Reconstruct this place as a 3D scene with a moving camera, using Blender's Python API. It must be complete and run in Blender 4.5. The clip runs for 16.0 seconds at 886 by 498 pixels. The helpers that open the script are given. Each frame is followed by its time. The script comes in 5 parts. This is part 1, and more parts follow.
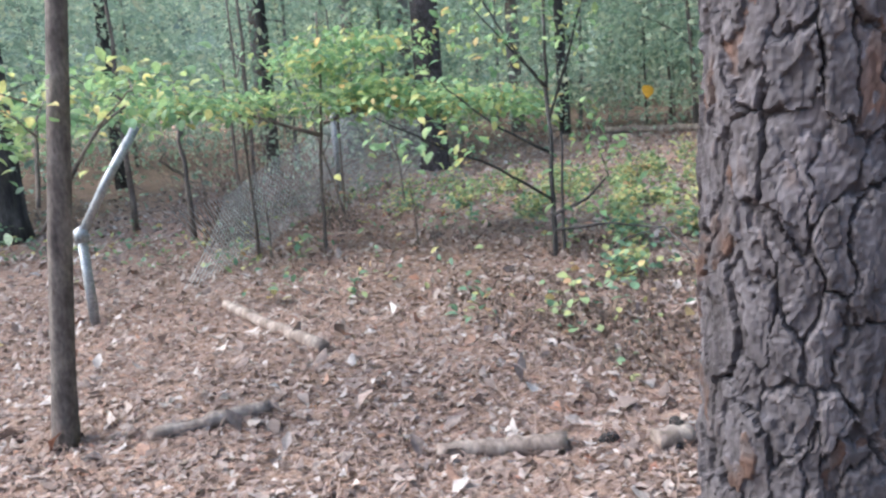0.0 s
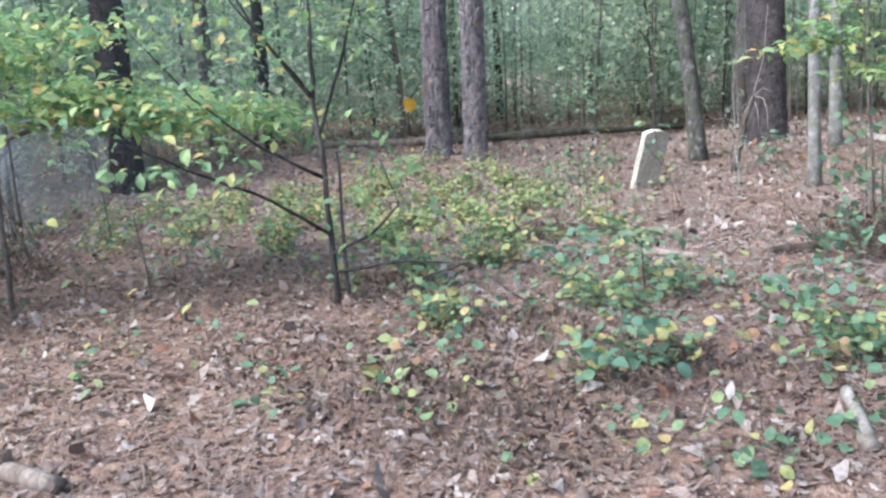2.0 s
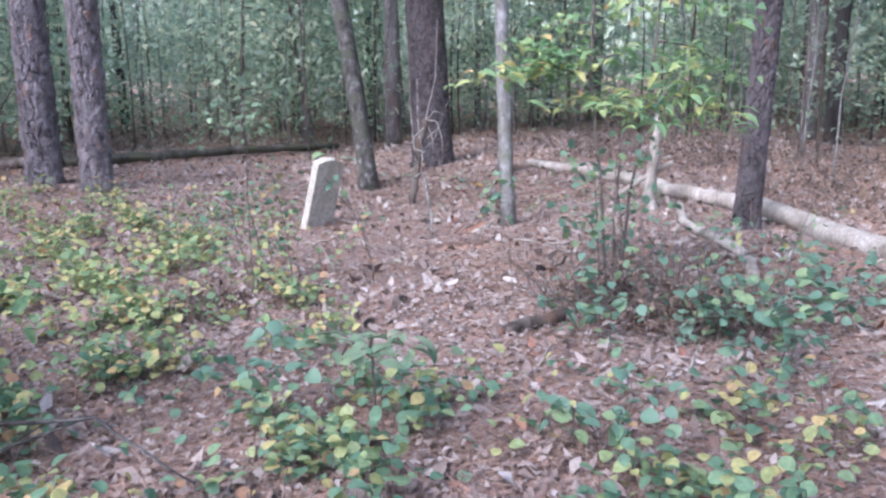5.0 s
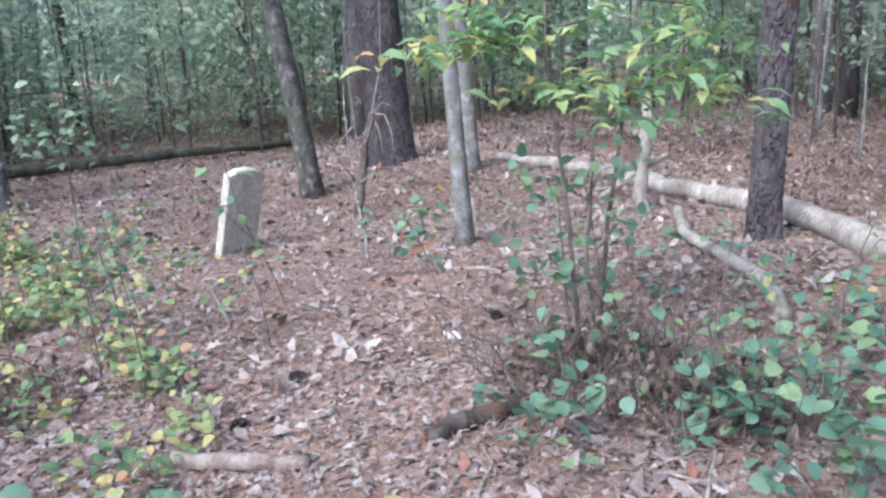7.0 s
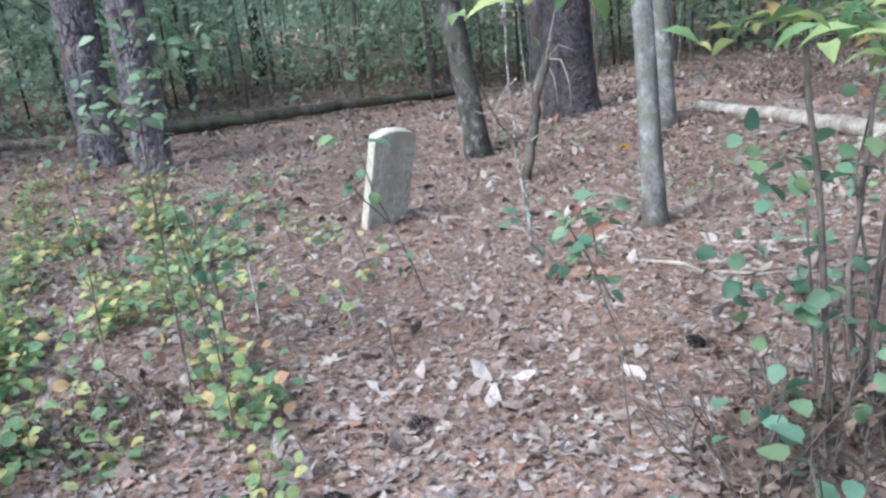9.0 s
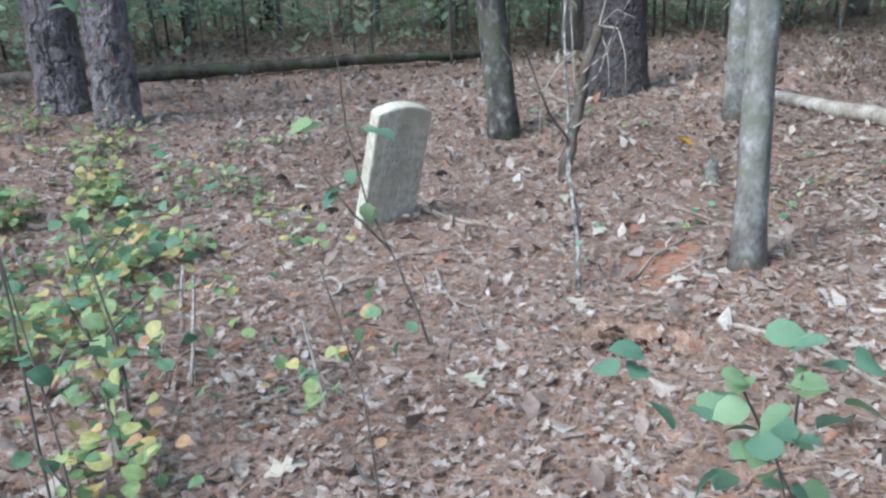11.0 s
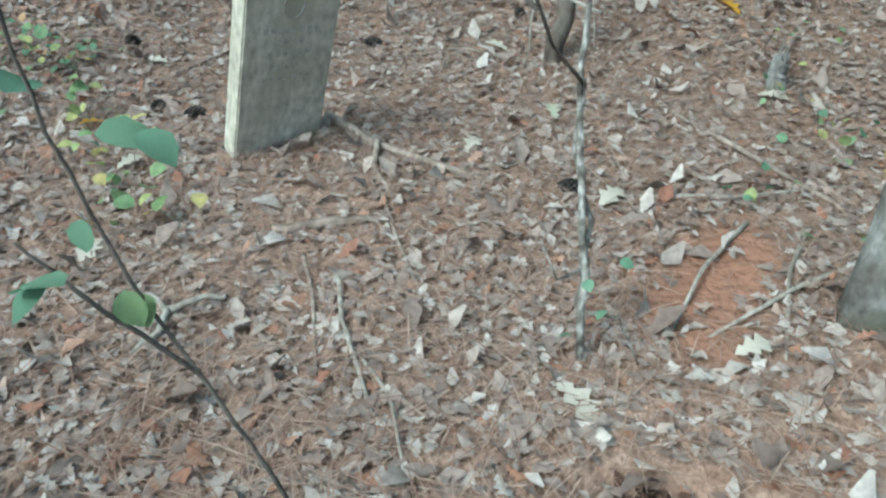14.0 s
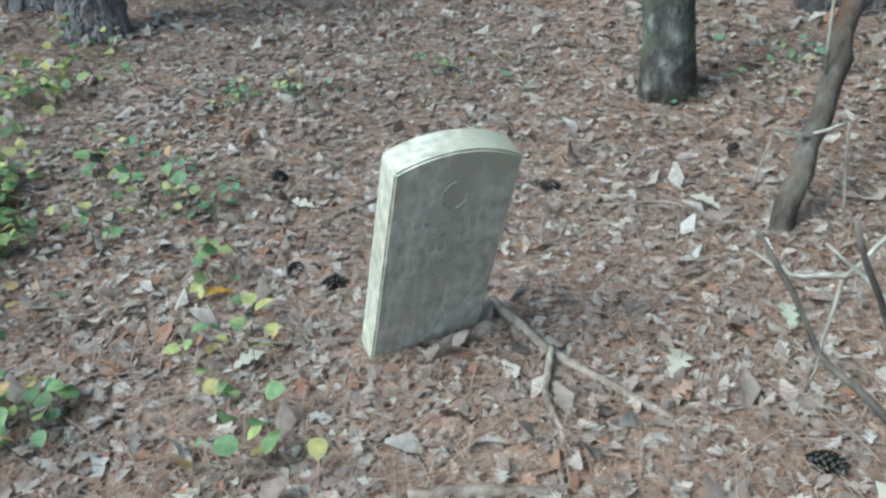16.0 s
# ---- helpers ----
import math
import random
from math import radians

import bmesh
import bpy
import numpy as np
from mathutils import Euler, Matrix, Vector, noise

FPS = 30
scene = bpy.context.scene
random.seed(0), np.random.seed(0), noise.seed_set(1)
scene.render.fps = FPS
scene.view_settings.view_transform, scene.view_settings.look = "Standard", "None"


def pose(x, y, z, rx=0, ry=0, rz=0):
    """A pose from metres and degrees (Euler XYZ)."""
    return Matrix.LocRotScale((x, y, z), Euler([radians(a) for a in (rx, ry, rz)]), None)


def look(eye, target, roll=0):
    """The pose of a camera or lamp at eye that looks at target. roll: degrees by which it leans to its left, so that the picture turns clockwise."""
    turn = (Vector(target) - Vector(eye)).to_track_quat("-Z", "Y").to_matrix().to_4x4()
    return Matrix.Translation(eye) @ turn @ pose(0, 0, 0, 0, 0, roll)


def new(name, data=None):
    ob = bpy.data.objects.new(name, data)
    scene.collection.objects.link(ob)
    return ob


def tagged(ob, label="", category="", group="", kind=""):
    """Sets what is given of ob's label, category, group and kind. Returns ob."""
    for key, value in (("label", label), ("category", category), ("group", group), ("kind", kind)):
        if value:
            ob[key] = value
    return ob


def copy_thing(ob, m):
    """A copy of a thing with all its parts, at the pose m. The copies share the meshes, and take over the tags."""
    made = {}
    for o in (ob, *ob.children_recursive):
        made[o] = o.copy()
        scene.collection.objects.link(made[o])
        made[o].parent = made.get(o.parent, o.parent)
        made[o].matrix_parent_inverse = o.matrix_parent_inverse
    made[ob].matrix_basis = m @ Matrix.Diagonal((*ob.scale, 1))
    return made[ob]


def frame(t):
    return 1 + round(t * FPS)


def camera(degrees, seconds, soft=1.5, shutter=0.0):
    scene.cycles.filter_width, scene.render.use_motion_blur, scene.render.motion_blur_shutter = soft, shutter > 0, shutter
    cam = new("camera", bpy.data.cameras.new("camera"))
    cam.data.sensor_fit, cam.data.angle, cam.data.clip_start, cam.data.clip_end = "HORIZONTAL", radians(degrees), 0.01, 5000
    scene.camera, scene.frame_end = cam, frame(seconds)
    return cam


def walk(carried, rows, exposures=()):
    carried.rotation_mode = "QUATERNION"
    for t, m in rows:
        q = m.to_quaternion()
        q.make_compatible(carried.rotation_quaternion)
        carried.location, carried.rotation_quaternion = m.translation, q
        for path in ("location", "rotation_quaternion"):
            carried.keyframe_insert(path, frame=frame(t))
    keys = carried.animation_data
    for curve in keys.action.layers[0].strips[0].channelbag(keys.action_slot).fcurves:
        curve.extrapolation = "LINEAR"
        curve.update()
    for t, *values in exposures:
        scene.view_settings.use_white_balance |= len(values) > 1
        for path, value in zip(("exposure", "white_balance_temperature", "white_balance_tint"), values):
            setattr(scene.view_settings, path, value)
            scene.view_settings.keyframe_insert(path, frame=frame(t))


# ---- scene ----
cam = camera(58.5, 16.0, soft=2.5)
PATH = [
    (0, (3.642, -8.982, 1.223), (2.072, -7.805, 0.833), -4.1),
    (0.5, (3.3, -8.827, 1.236), (1.877, -7.481, 0.832), -3.1),
    (1, (3.006, -8.846, 1.231), (1.801, -7.305, 0.817), -1.7),
    (1.5, (2.714, -8.741, 1.206), (1.654, -7.096, 0.794), -1.2),
    (2, (2.452, -8.618, 1.249), (1.481, -6.917, 0.841), -2.7),
    (2.5, (2.195, -8.458, 1.261), (1.53, -6.619, 0.843), -2.3),
    (3, (2.024, -8.218, 1.218), (1.565, -6.32, 0.789), -1.4),
    (3.5, (1.845, -7.955, 1.283), (1.477, -6.036, 0.856), -1.2),
    (4, (1.654, -7.733, 1.291), (1.304, -5.806, 0.886), -1.2),
    (4.5, (1.629, -7.456, 1.268), (1.442, -5.508, 0.855), -0.8),
    (5, (1.698, -7.071, 1.32), (1.578, -5.117, 0.91), -0.3),
    (5.2, (1.733, -6.927, 1.316), (1.735, -4.969, 0.906), -0.1),
    (7.3, (2.053, -5.516, 1.327), (1.925, -3.578, 0.851), -3.0),
    (7.5, (2.068, -5.421, 1.32), (1.936, -3.497, 0.792), -3.3),
    (8, (2.063, -5.167, 1.341), (1.624, -3.287, 0.82), -4.9),
    (8.5, (1.997, -4.932, 1.306), (1.44, -3.094, 0.749), -4.5),
    (8.7, (1.994, -4.833, 1.303), (1.417, -3.001, 0.747), -5.3),
    (10.8, (1.638, -3.707, 1.271), (1.068, -1.897, 0.637), -1.4),
    (11, (1.597, -3.597, 1.255), (1.02, -1.799, 0.598), -1.0),
    (11.5, (1.535, -3.267, 1.316), (0.831, -1.509, 0.674), -2.6),
    (12, (1.412, -3.082, 1.313), (0.606, -1.369, 0.67), -3.5),
    (12.5, (1.297, -2.837, 1.39), (0.515, -1.113, 0.745), -3.1),
    (13, (1.291, -2.567, 1.355), (0.5, -0.851, 0.699), -3.4),
    (13.5, (1.31, -2.334, 1.323), (0.568, -0.699, 0.442), -2.9),
    (14, (1.251, -2.057, 1.246), (0.839, -0.454, 0.122), 2.3),
    (14.5, (1.191, -1.876, 1.276), (0.767, -0.289, 0.136), 1.2),
    (15, (1.15, -1.652, 1.301), (0.485, -0.138, 0.176), -3.2),
    (15.5, (1.054, -1.474, 1.311), (0.292, 0.005, 0.202), -4.7),
    (16, (0.956, -1.371, 1.333), (0.148, 0.145, 0.309), -1.6),
]
walk(cam, [(t, look(eye, target, roll)) for t, eye, target, roll in PATH], [(0, 1.74, 5850, 9), (1, 1.8, 5830, 7), (2, 1.75, 5700, 9), (3, 1.66, 5600, 14), (4.5, 1.61, 5450, 22), (8, 1.55, 5420, 10), (11, 1.38, 5380, 3), (12.5, 1.44, 5450, -5), (13.5, 1.36, 5400, -10), (14.2, 1.16, 5430, -12), (16, 1.2, 5320, -10)])
SKY, SUN = 0.15, 1.2

# ---- world, sun, light ----
world = bpy.data.worlds.new("world")
scene.world = world
world.use_nodes = True
wn, wl = world.node_tree.nodes, world.node_tree.links
sky = wn.new("ShaderNodeTexSky")
sky.sky_type = "NISHITA"
sky.sun_disc = False
sky.sun_elevation = radians(48)
sky.sun_rotation = radians(218)
sky.air_density, sky.dust_density, sky.ozone_density = 1.0, 4.0, 1.0
wl.new(sky.outputs["Color"], wn["Background"].inputs["Color"])
wn["Background"].inputs["Strength"].default_value = SKY
sun = new("sun", bpy.data.lights.new("sun", "SUN"))
sun.data.energy, sun.data.angle, sun.data.color = SUN, radians(25), (1.0, 0.97, 0.93)
sun.matrix_world = look((-6.2, -8, 9.5), (0, 0, 0))


# ---- materials ----
def nodes_of(name):
    m = bpy.data.materials.new(name)
    m.use_nodes = True
    nt = m.node_tree
    return m, nt.nodes, nt.links, nt.nodes["Principled BSDF"]


def ramp(ns, stops):
    r = ns.new("ShaderNodeValToRGB")
    while len(r.color_ramp.elements) < len(stops):
        r.color_ramp.elements.new(0.5)
    for e, (p, c) in zip(r.color_ramp.elements, stops):
        e.position, e.color = p, (*c, 1)
    return r


def noise_tex(ns, ls, scale, detail=4, stretch=(1, 1, 1), coord="Object"):
    tc, mp, n = ns.new("ShaderNodeTexCoord"), ns.new("ShaderNodeMapping"), ns.new("ShaderNodeTexNoise")
    mp.inputs["Scale"].default_value = stretch
    n.inputs["Scale"].default_value, n.inputs["Detail"].default_value = scale, detail
    ls.new(tc.outputs[coord], mp.inputs["Vector"])
    ls.new(mp.outputs["Vector"], n.inputs["Vector"])
    return n


def mixed(ns, ls, fac, a, b, kind="MIX"):
    m = ns.new("ShaderNodeMix")
    m.data_type, m.blend_type = "RGBA", kind
    for sock, v in ((m.inputs[0], fac), (m.inputs[6], a), (m.inputs[7], b)):
        if isinstance(v, (int, float)):
            sock.default_value = v
        elif isinstance(v, tuple):
            sock.default_value = (*v, 1)
        else:
            ls.new(v, sock)
    return m.outputs[2]


def bumped(ns, ls, bsdf, height, strength, distance):
    b = ns.new("ShaderNodeBump")
    b.inputs["Strength"].default_value, b.inputs["Distance"].default_value = strength, distance
    ls.new(height, b.inputs["Height"])
    ls.new(b.outputs["Normal"], bsdf.inputs["Normal"])


def surface(name, stops, scale, rough=0.9, stretch=(1, 1, 1), bump=0.6, depth=0.01, fine=60, blotch=None):
    """Two scales of noise through a ramp, a second blotch colour, fine relief."""
    m, ns, ls, bs = nodes_of(name)
    n1 = noise_tex(ns, ls, scale, 6, stretch)
    n2 = noise_tex(ns, ls, fine, 4, stretch)
    r = ramp(ns, stops)
    ls.new(n1.outputs["Fac"], r.inputs["Fac"])
    r2 = ramp(ns, [(0.3, (0.6, 0.6, 0.6)), (0.7, (1.15, 1.15, 1.15))])
    ls.new(n2.outputs["Fac"], r2.inputs["Fac"])
    col = mixed(ns, ls, 1.0, r.outputs["Color"], r2.outputs["Color"], "MULTIPLY")
    if blotch:
        n3 = noise_tex(ns, ls, scale * 0.45, 5)
        r3 = ramp(ns, [(0.5, (0, 0, 0)), (0.62, (1, 1, 1))])
        ls.new(n3.outputs["Fac"], r3.inputs["Fac"])
        col = mixed(ns, ls, r3.outputs["Color"], col, blotch)
    ls.new(col, bs.inputs["Base Color"])
    bs.inputs["Roughness"].default_value = rough
    bs.inputs["Specular IOR Level"].default_value = 0.25
    bumped(ns, ls, bs, n2.outputs["Fac"], bump, depth)
    return m


def leafy(name, stops, rough=0.55, through_light=0.35):
    """Leaf colours that differ leaf by leaf, with light shining through."""
    m, ns, ls, bs = nodes_of(name)
    g = ns.new("ShaderNodeNewGeometry")
    r = ramp(ns, stops)
    oi, ad, fr = ns.new("ShaderNodeObjectInfo"), ns.new("ShaderNodeMath"), ns.new("ShaderNodeMath")
    fr.operation = "FRACT"
    ls.new(g.outputs["Random Per Island"], ad.inputs[0])
    ls.new(oi.outputs["Random"], ad.inputs[1])
    ls.new(ad.outputs[0], fr.inputs[0])
    ls.new(fr.outputs[0], r.inputs["Fac"])
    n = noise_tex(ns, ls, 55, 3)
    r2 = ramp(ns, [(0.3, (0.75, 0.75, 0.75)), (0.7, (1.15, 1.15, 1.15))])
    ls.new(n.outputs["Fac"], r2.inputs["Fac"])
    col = mixed(ns, ls, 1.0, r.outputs["Color"], r2.outputs["Color"], "MULTIPLY")
    ls.new(col, bs.inputs["Base Color"])
    bs.inputs["Roughness"].default_value = rough
    bs.inputs["Specular IOR Level"].default_value = 0.35
    if through_light:
        t, mx = ns.new("ShaderNodeBsdfTranslucent"), ns.new("ShaderNodeMixShader")
        ls.new(col, t.inputs["Color"])
        mx.inputs[0].default_value = through_light
        ls.new(bs.outputs[0], mx.inputs[1])
        ls.new(t.outputs[0], mx.inputs[2])
        ls.new(mx.outputs[0], ns["Material Output"].inputs["Surface"])
    return m


LITTER = leafy("dead_leaf", [(0.0, (0.172, 0.130, 0.113)), (0.25, (0.249, 0.195, 0.174)), (0.5, (0.320, 0.262, 0.235)), (0.72, (0.394, 0.342, 0.312)), (0.9, (0.485, 0.443, 0.418)), (0.96, (0.33, 0.18, 0.118)), (1.0, (0.26, 0.125, 0.088))], 0.75, 0.1)
# browner copy of dead_leaf, also darkened for the shade over the near path
BROWNLITTER = leafy("brown_leaf", [(0.0, (0.125, 0.085, 0.070)), (0.3, (0.185, 0.130, 0.108)), (0.6, (0.250, 0.185, 0.158)), (0.85, (0.33, 0.265, 0.235)), (0.94, (0.44, 0.39, 0.36)), (1.0, (0.25, 0.125, 0.09))], 0.8, 0.1)
NEEDLE = leafy("pine_straw", [(0.0, (0.202, 0.121, 0.092)), (0.5, (0.289, 0.194, 0.154)), (1.0, (0.400, 0.306, 0.251))], 0.8, 0.0)
GREEN = leafy("green_leaf", [(0.0, (0.120, 0.220, 0.140)), (0.36, (0.175, 0.300, 0.185)), (0.62, (0.270, 0.365, 0.180)), (0.82, (0.42, 0.44, 0.185)), (0.94, (0.54, 0.43, 0.20)), (1.0, (0.42, 0.245, 0.155))])
YGREEN = leafy("yellowing_leaf", [(0.0, (0.160, 0.260, 0.140)), (0.4, (0.245, 0.350, 0.165)), (0.68, (0.385, 0.440, 0.185)), (0.86, (0.53, 0.50, 0.215)), (0.95, (0.57, 0.42, 0.20)), (1.0, (0.42, 0.25, 0.16))])
TEAL = leafy("broad_leaf", [(0.0, (0.130, 0.235, 0.165)), (0.6, (0.190, 0.325, 0.225)), (1.0, (0.265, 0.365, 0.185))], 0.45)
CANOPY = leafy("canopy_leaf", [(0.0, (0.160, 0.295, 0.155)), (0.5, (0.265, 0.415, 0.195)), (0.8, (0.430, 0.545, 0.235)), (0.94, (0.610, 0.590, 0.240)), (1.0, (0.63, 0.45, 0.21))], 0.5, 0.45)
# greyed, paled and low in contrast: the wood's haze is put into this leaf colour
HAZYLEAF = leafy("hazy_far_leaf", [(0.0, (0.255, 0.355, 0.275)), (0.45, (0.385, 0.505, 0.375)), (0.82, (0.520, 0.620, 0.450)), (1.0, (0.660, 0.680, 0.470))], 0.6, 0.55)
PALEGREEN = leafy("pale_green_leaf", [(0.0, (0.15, 0.24, 0.14)), (0.6, (0.22, 0.31, 0.19)), (1.0, (0.30, 0.37, 0.24))], 0.45)
DEADWEED = leafy("dead_weed", [(0.0, (0.085, 0.06, 0.045)), (0.6, (0.15, 0.105, 0.08)), (1.0, (0.24, 0.18, 0.14))], 0.8, 0.1)
# soil bits of the hole, nearly black so that the colour carries its shadow
PITSHADE = leafy("pit_shade_soil", [(0.0, (0.045, 0.026, 0.02)), (0.7, (0.08, 0.045, 0.033)), (1.0, (0.13, 0.075, 0.055))], 0.9, 0.0)
YELLOW = leafy("yellow_leaf", [(0.0, (0.62, 0.36, 0.05)), (1.0, (0.62, 0.40, 0.08))], 0.5, 0.4)

PINE = surface("grey_bark", [(0.3, (0.12, 0.11, 0.11)), (0.5, (0.24, 0.22, 0.225)), (0.7, (0.36, 0.34, 0.345))], 7, 0.9, (1, 1, 0.25), 0.9, 0.02, 40, (0.18, 0.14, 0.12))
DARK = surface("dark_bark", [(0.3, (0.036, 0.033, 0.033)), (0.55, (0.082, 0.077, 0.074)), (0.75, (0.155, 0.147, 0.142))], 9, 0.9, (1, 1, 0.3), 1.0, 0.02, 45)
SMOOTHB = surface("lichen_bark", [(0.3, (0.105, 0.095, 0.085)), (0.5, (0.215, 0.212, 0.205)), (0.7, (0.37, 0.38, 0.375))], 13, 0.85, (1, 1, 0.7), 0.5, 0.006, 60, (0.15, 0.155, 0.125))
TWIG = surface("twig_bark", [(0.3, (0.083, 0.070, 0.064)), (0.7, (0.235, 0.204, 0.178))], 14, 0.85, (1, 1, 0.5), 0.5, 0.004, 80)
DEADWOOD = surface("bleached_wood", [(0.3, (0.200, 0.173, 0.146)), (0.5, (0.335, 0.308, 0.274)), (0.72, (0.462, 0.435, 0.395))], 8, 0.85, (1, 1, 0.4), 0.6, 0.006, 50)
TANWOOD = surface("brown_wood", [(0.3, (0.138, 0.107, 0.089)), (0.5, (0.263, 0.213, 0.183)), (0.72, (0.405, 0.355, 0.312))], 10, 0.85, (1, 1, 0.4), 0.7, 0.006, 50)
GREYWOOD = surface("grey_dead_wood", [(0.3, (0.048, 0.036, 0.030)), (0.5, (0.090, 0.075, 0.064)), (0.72, (0.165, 0.148, 0.132))], 10, 0.9, (1, 1, 0.35), 0.8, 0.008, 50, (0.094, 0.054, 0.036))
MOSSY = surface("mossy_wood", [(0.3, (0.039, 0.039, 0.032)), (0.5, (0.094, 0.091, 0.074)), (0.72, (0.186, 0.176, 0.152))], 6, 0.95, (1, 1, 0.6), 0.9, 0.012, 35, (0.082, 0.091, 0.055))
METAL = surface("weathered_zinc", [(0.3, (0.27, 0.29, 0.30)), (0.7, (0.47, 0.49, 0.50))], 12, 0.55, (1, 1, 1), 0.2, 0.002, 90)
METAL.node_tree.nodes["Principled BSDF"].inputs["Metallic"].default_value = 0.6
MARBLE = surface("weathered_marble", [(0.28, (0.42, 0.40, 0.335)), (0.5, (0.53, 0.51, 0.44)), (0.72, (0.63, 0.615, 0.55))], 9, 0.8, (1, 1, 0.5), 0.25, 0.002, 45, (0.385, 0.365, 0.295))
CARVED = surface("weathered_letter", [(0.3, (0.36, 0.36, 0.32)), (0.7, (0.48, 0.48, 0.44))], 12, 0.85, (1, 1, 1), 0.3, 0.002, 70)


def bark_plates(name, gain):
    m, ns, ls, bs = nodes_of(name)
    at = ns.new("ShaderNodeAttribute")
    at.attribute_name = "plate"
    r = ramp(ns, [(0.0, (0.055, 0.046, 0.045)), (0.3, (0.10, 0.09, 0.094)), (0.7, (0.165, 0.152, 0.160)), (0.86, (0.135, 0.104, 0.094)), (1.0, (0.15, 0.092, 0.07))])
    for e in r.color_ramp.elements:
        e.color = [min(1.0, c * gain) for c in e.color[:3]] + [1.0]
    ls.new(at.outputs["Fac"], r.inputs["Fac"])
    n1, n2 = noise_tex(ns, ls, 9, 6, (1, 1, 0.5)), noise_tex(ns, ls, 70, 5, (1, 1, 0.6))
    r1 = ramp(ns, [(0.3, (0.6, 0.58, 0.57)), (0.5, (1, 1, 1)), (0.7, (1.3, 1.28, 1.28))])
    r2 = ramp(ns, [(0.3, (0.65, 0.63, 0.62)), (0.7, (1.25, 1.25, 1.25))])
    ls.new(n1.outputs["Fac"], r1.inputs["Fac"])
    ls.new(n2.outputs["Fac"], r2.inputs["Fac"])
    c = mixed(ns, ls, 1.0, r.outputs["Color"], r1.outputs["Color"], "MULTIPLY")
    c = mixed(ns, ls, 1.0, c, r2.outputs["Color"], "MULTIPLY")
    ls.new(c, bs.inputs["Base Color"])
    bs.inputs["Roughness"].default_value, bs.inputs["Specular IOR Level"].default_value = 0.85, 0.3
    bumped(ns, ls, bs, n2.outputs["Fac"], 0.8, 0.006)
    return m


PLATES = bark_plates("pine_plate_bark", 0.72)
GREYPLATES = bark_plates("grey_pine_plate_bark", 1.45)
SPOTTED = surface("spotted_dark_bark", [(0.36, (0.052, 0.048, 0.045)), (0.52, (0.105, 0.100, 0.096)), (0.68, (0.24, 0.245, 0.235))], 17, 0.9, (1, 1, 0.65), 1.0, 0.012, 55, (0.085, 0.09, 0.068))
DARKPLATES = bark_plates("dark_plate_bark", 0.6)
VINEBARK = surface("mottled_vine_bark", [(0.36, (0.07, 0.06, 0.054)), (0.5, (0.19, 0.18, 0.165)), (0.64, (0.44, 0.43, 0.41))], 42, 0.9, (1, 1, 0.6), 0.6, 0.004, 90)


def ground_material():
    m, ns, ls, bs = nodes_of("forest_floor")
    n1, n2, n3 = noise_tex(ns, ls, 2.2, 6), noise_tex(ns, ls, 26, 6), noise_tex(ns, ls, 120, 3, (1, 0.35, 1))
    r = ramp(ns, [(0.3, (0.185, 0.130, 0.106)), (0.5, (0.28, 0.208, 0.174)), (0.7, (0.38, 0.302, 0.26))])
    ls.new(n2.outputs["Fac"], r.inputs["Fac"])
    r1 = ramp(ns, [(0.35, (0.8, 0.78, 0.76)), (0.65, (1.15, 1.1, 1.08))])
    ls.new(n1.outputs["Fac"], r1.inputs["Fac"])
    r3 = ramp(ns, [(0.3, (0.7, 0.66, 0.62)), (0.7, (1.25, 1.2, 1.15))])
    ls.new(n3.outputs["Fac"], r3.inputs["Fac"])
    c = mixed(ns, ls, 1.0, r.outputs["Color"], r1.outputs["Color"], "MULTIPLY")
    c = mixed(ns, ls, 1.0, c, r3.outputs["Color"], "MULTIPLY")
    # bare red clay where something has been digging
    at = ns.new("ShaderNodeAttribute")
    at.attribute_name = "clay"
    c = mixed(ns, ls, at.outputs["Fac"], c, (0.27, 0.145, 0.102))
    ls.new(c, bs.inputs["Base Color"])
    bs.inputs["Roughness"].default_value, bs.inputs["Specular IOR Level"].default_value = 0.95, 0.15
    bumped(ns, ls, bs, n2.outputs["Fac"], 0.9, 0.03)
    return m


GROUND = ground_material()


# ---- geometry helpers ----
rng = np.random.default_rng(7)


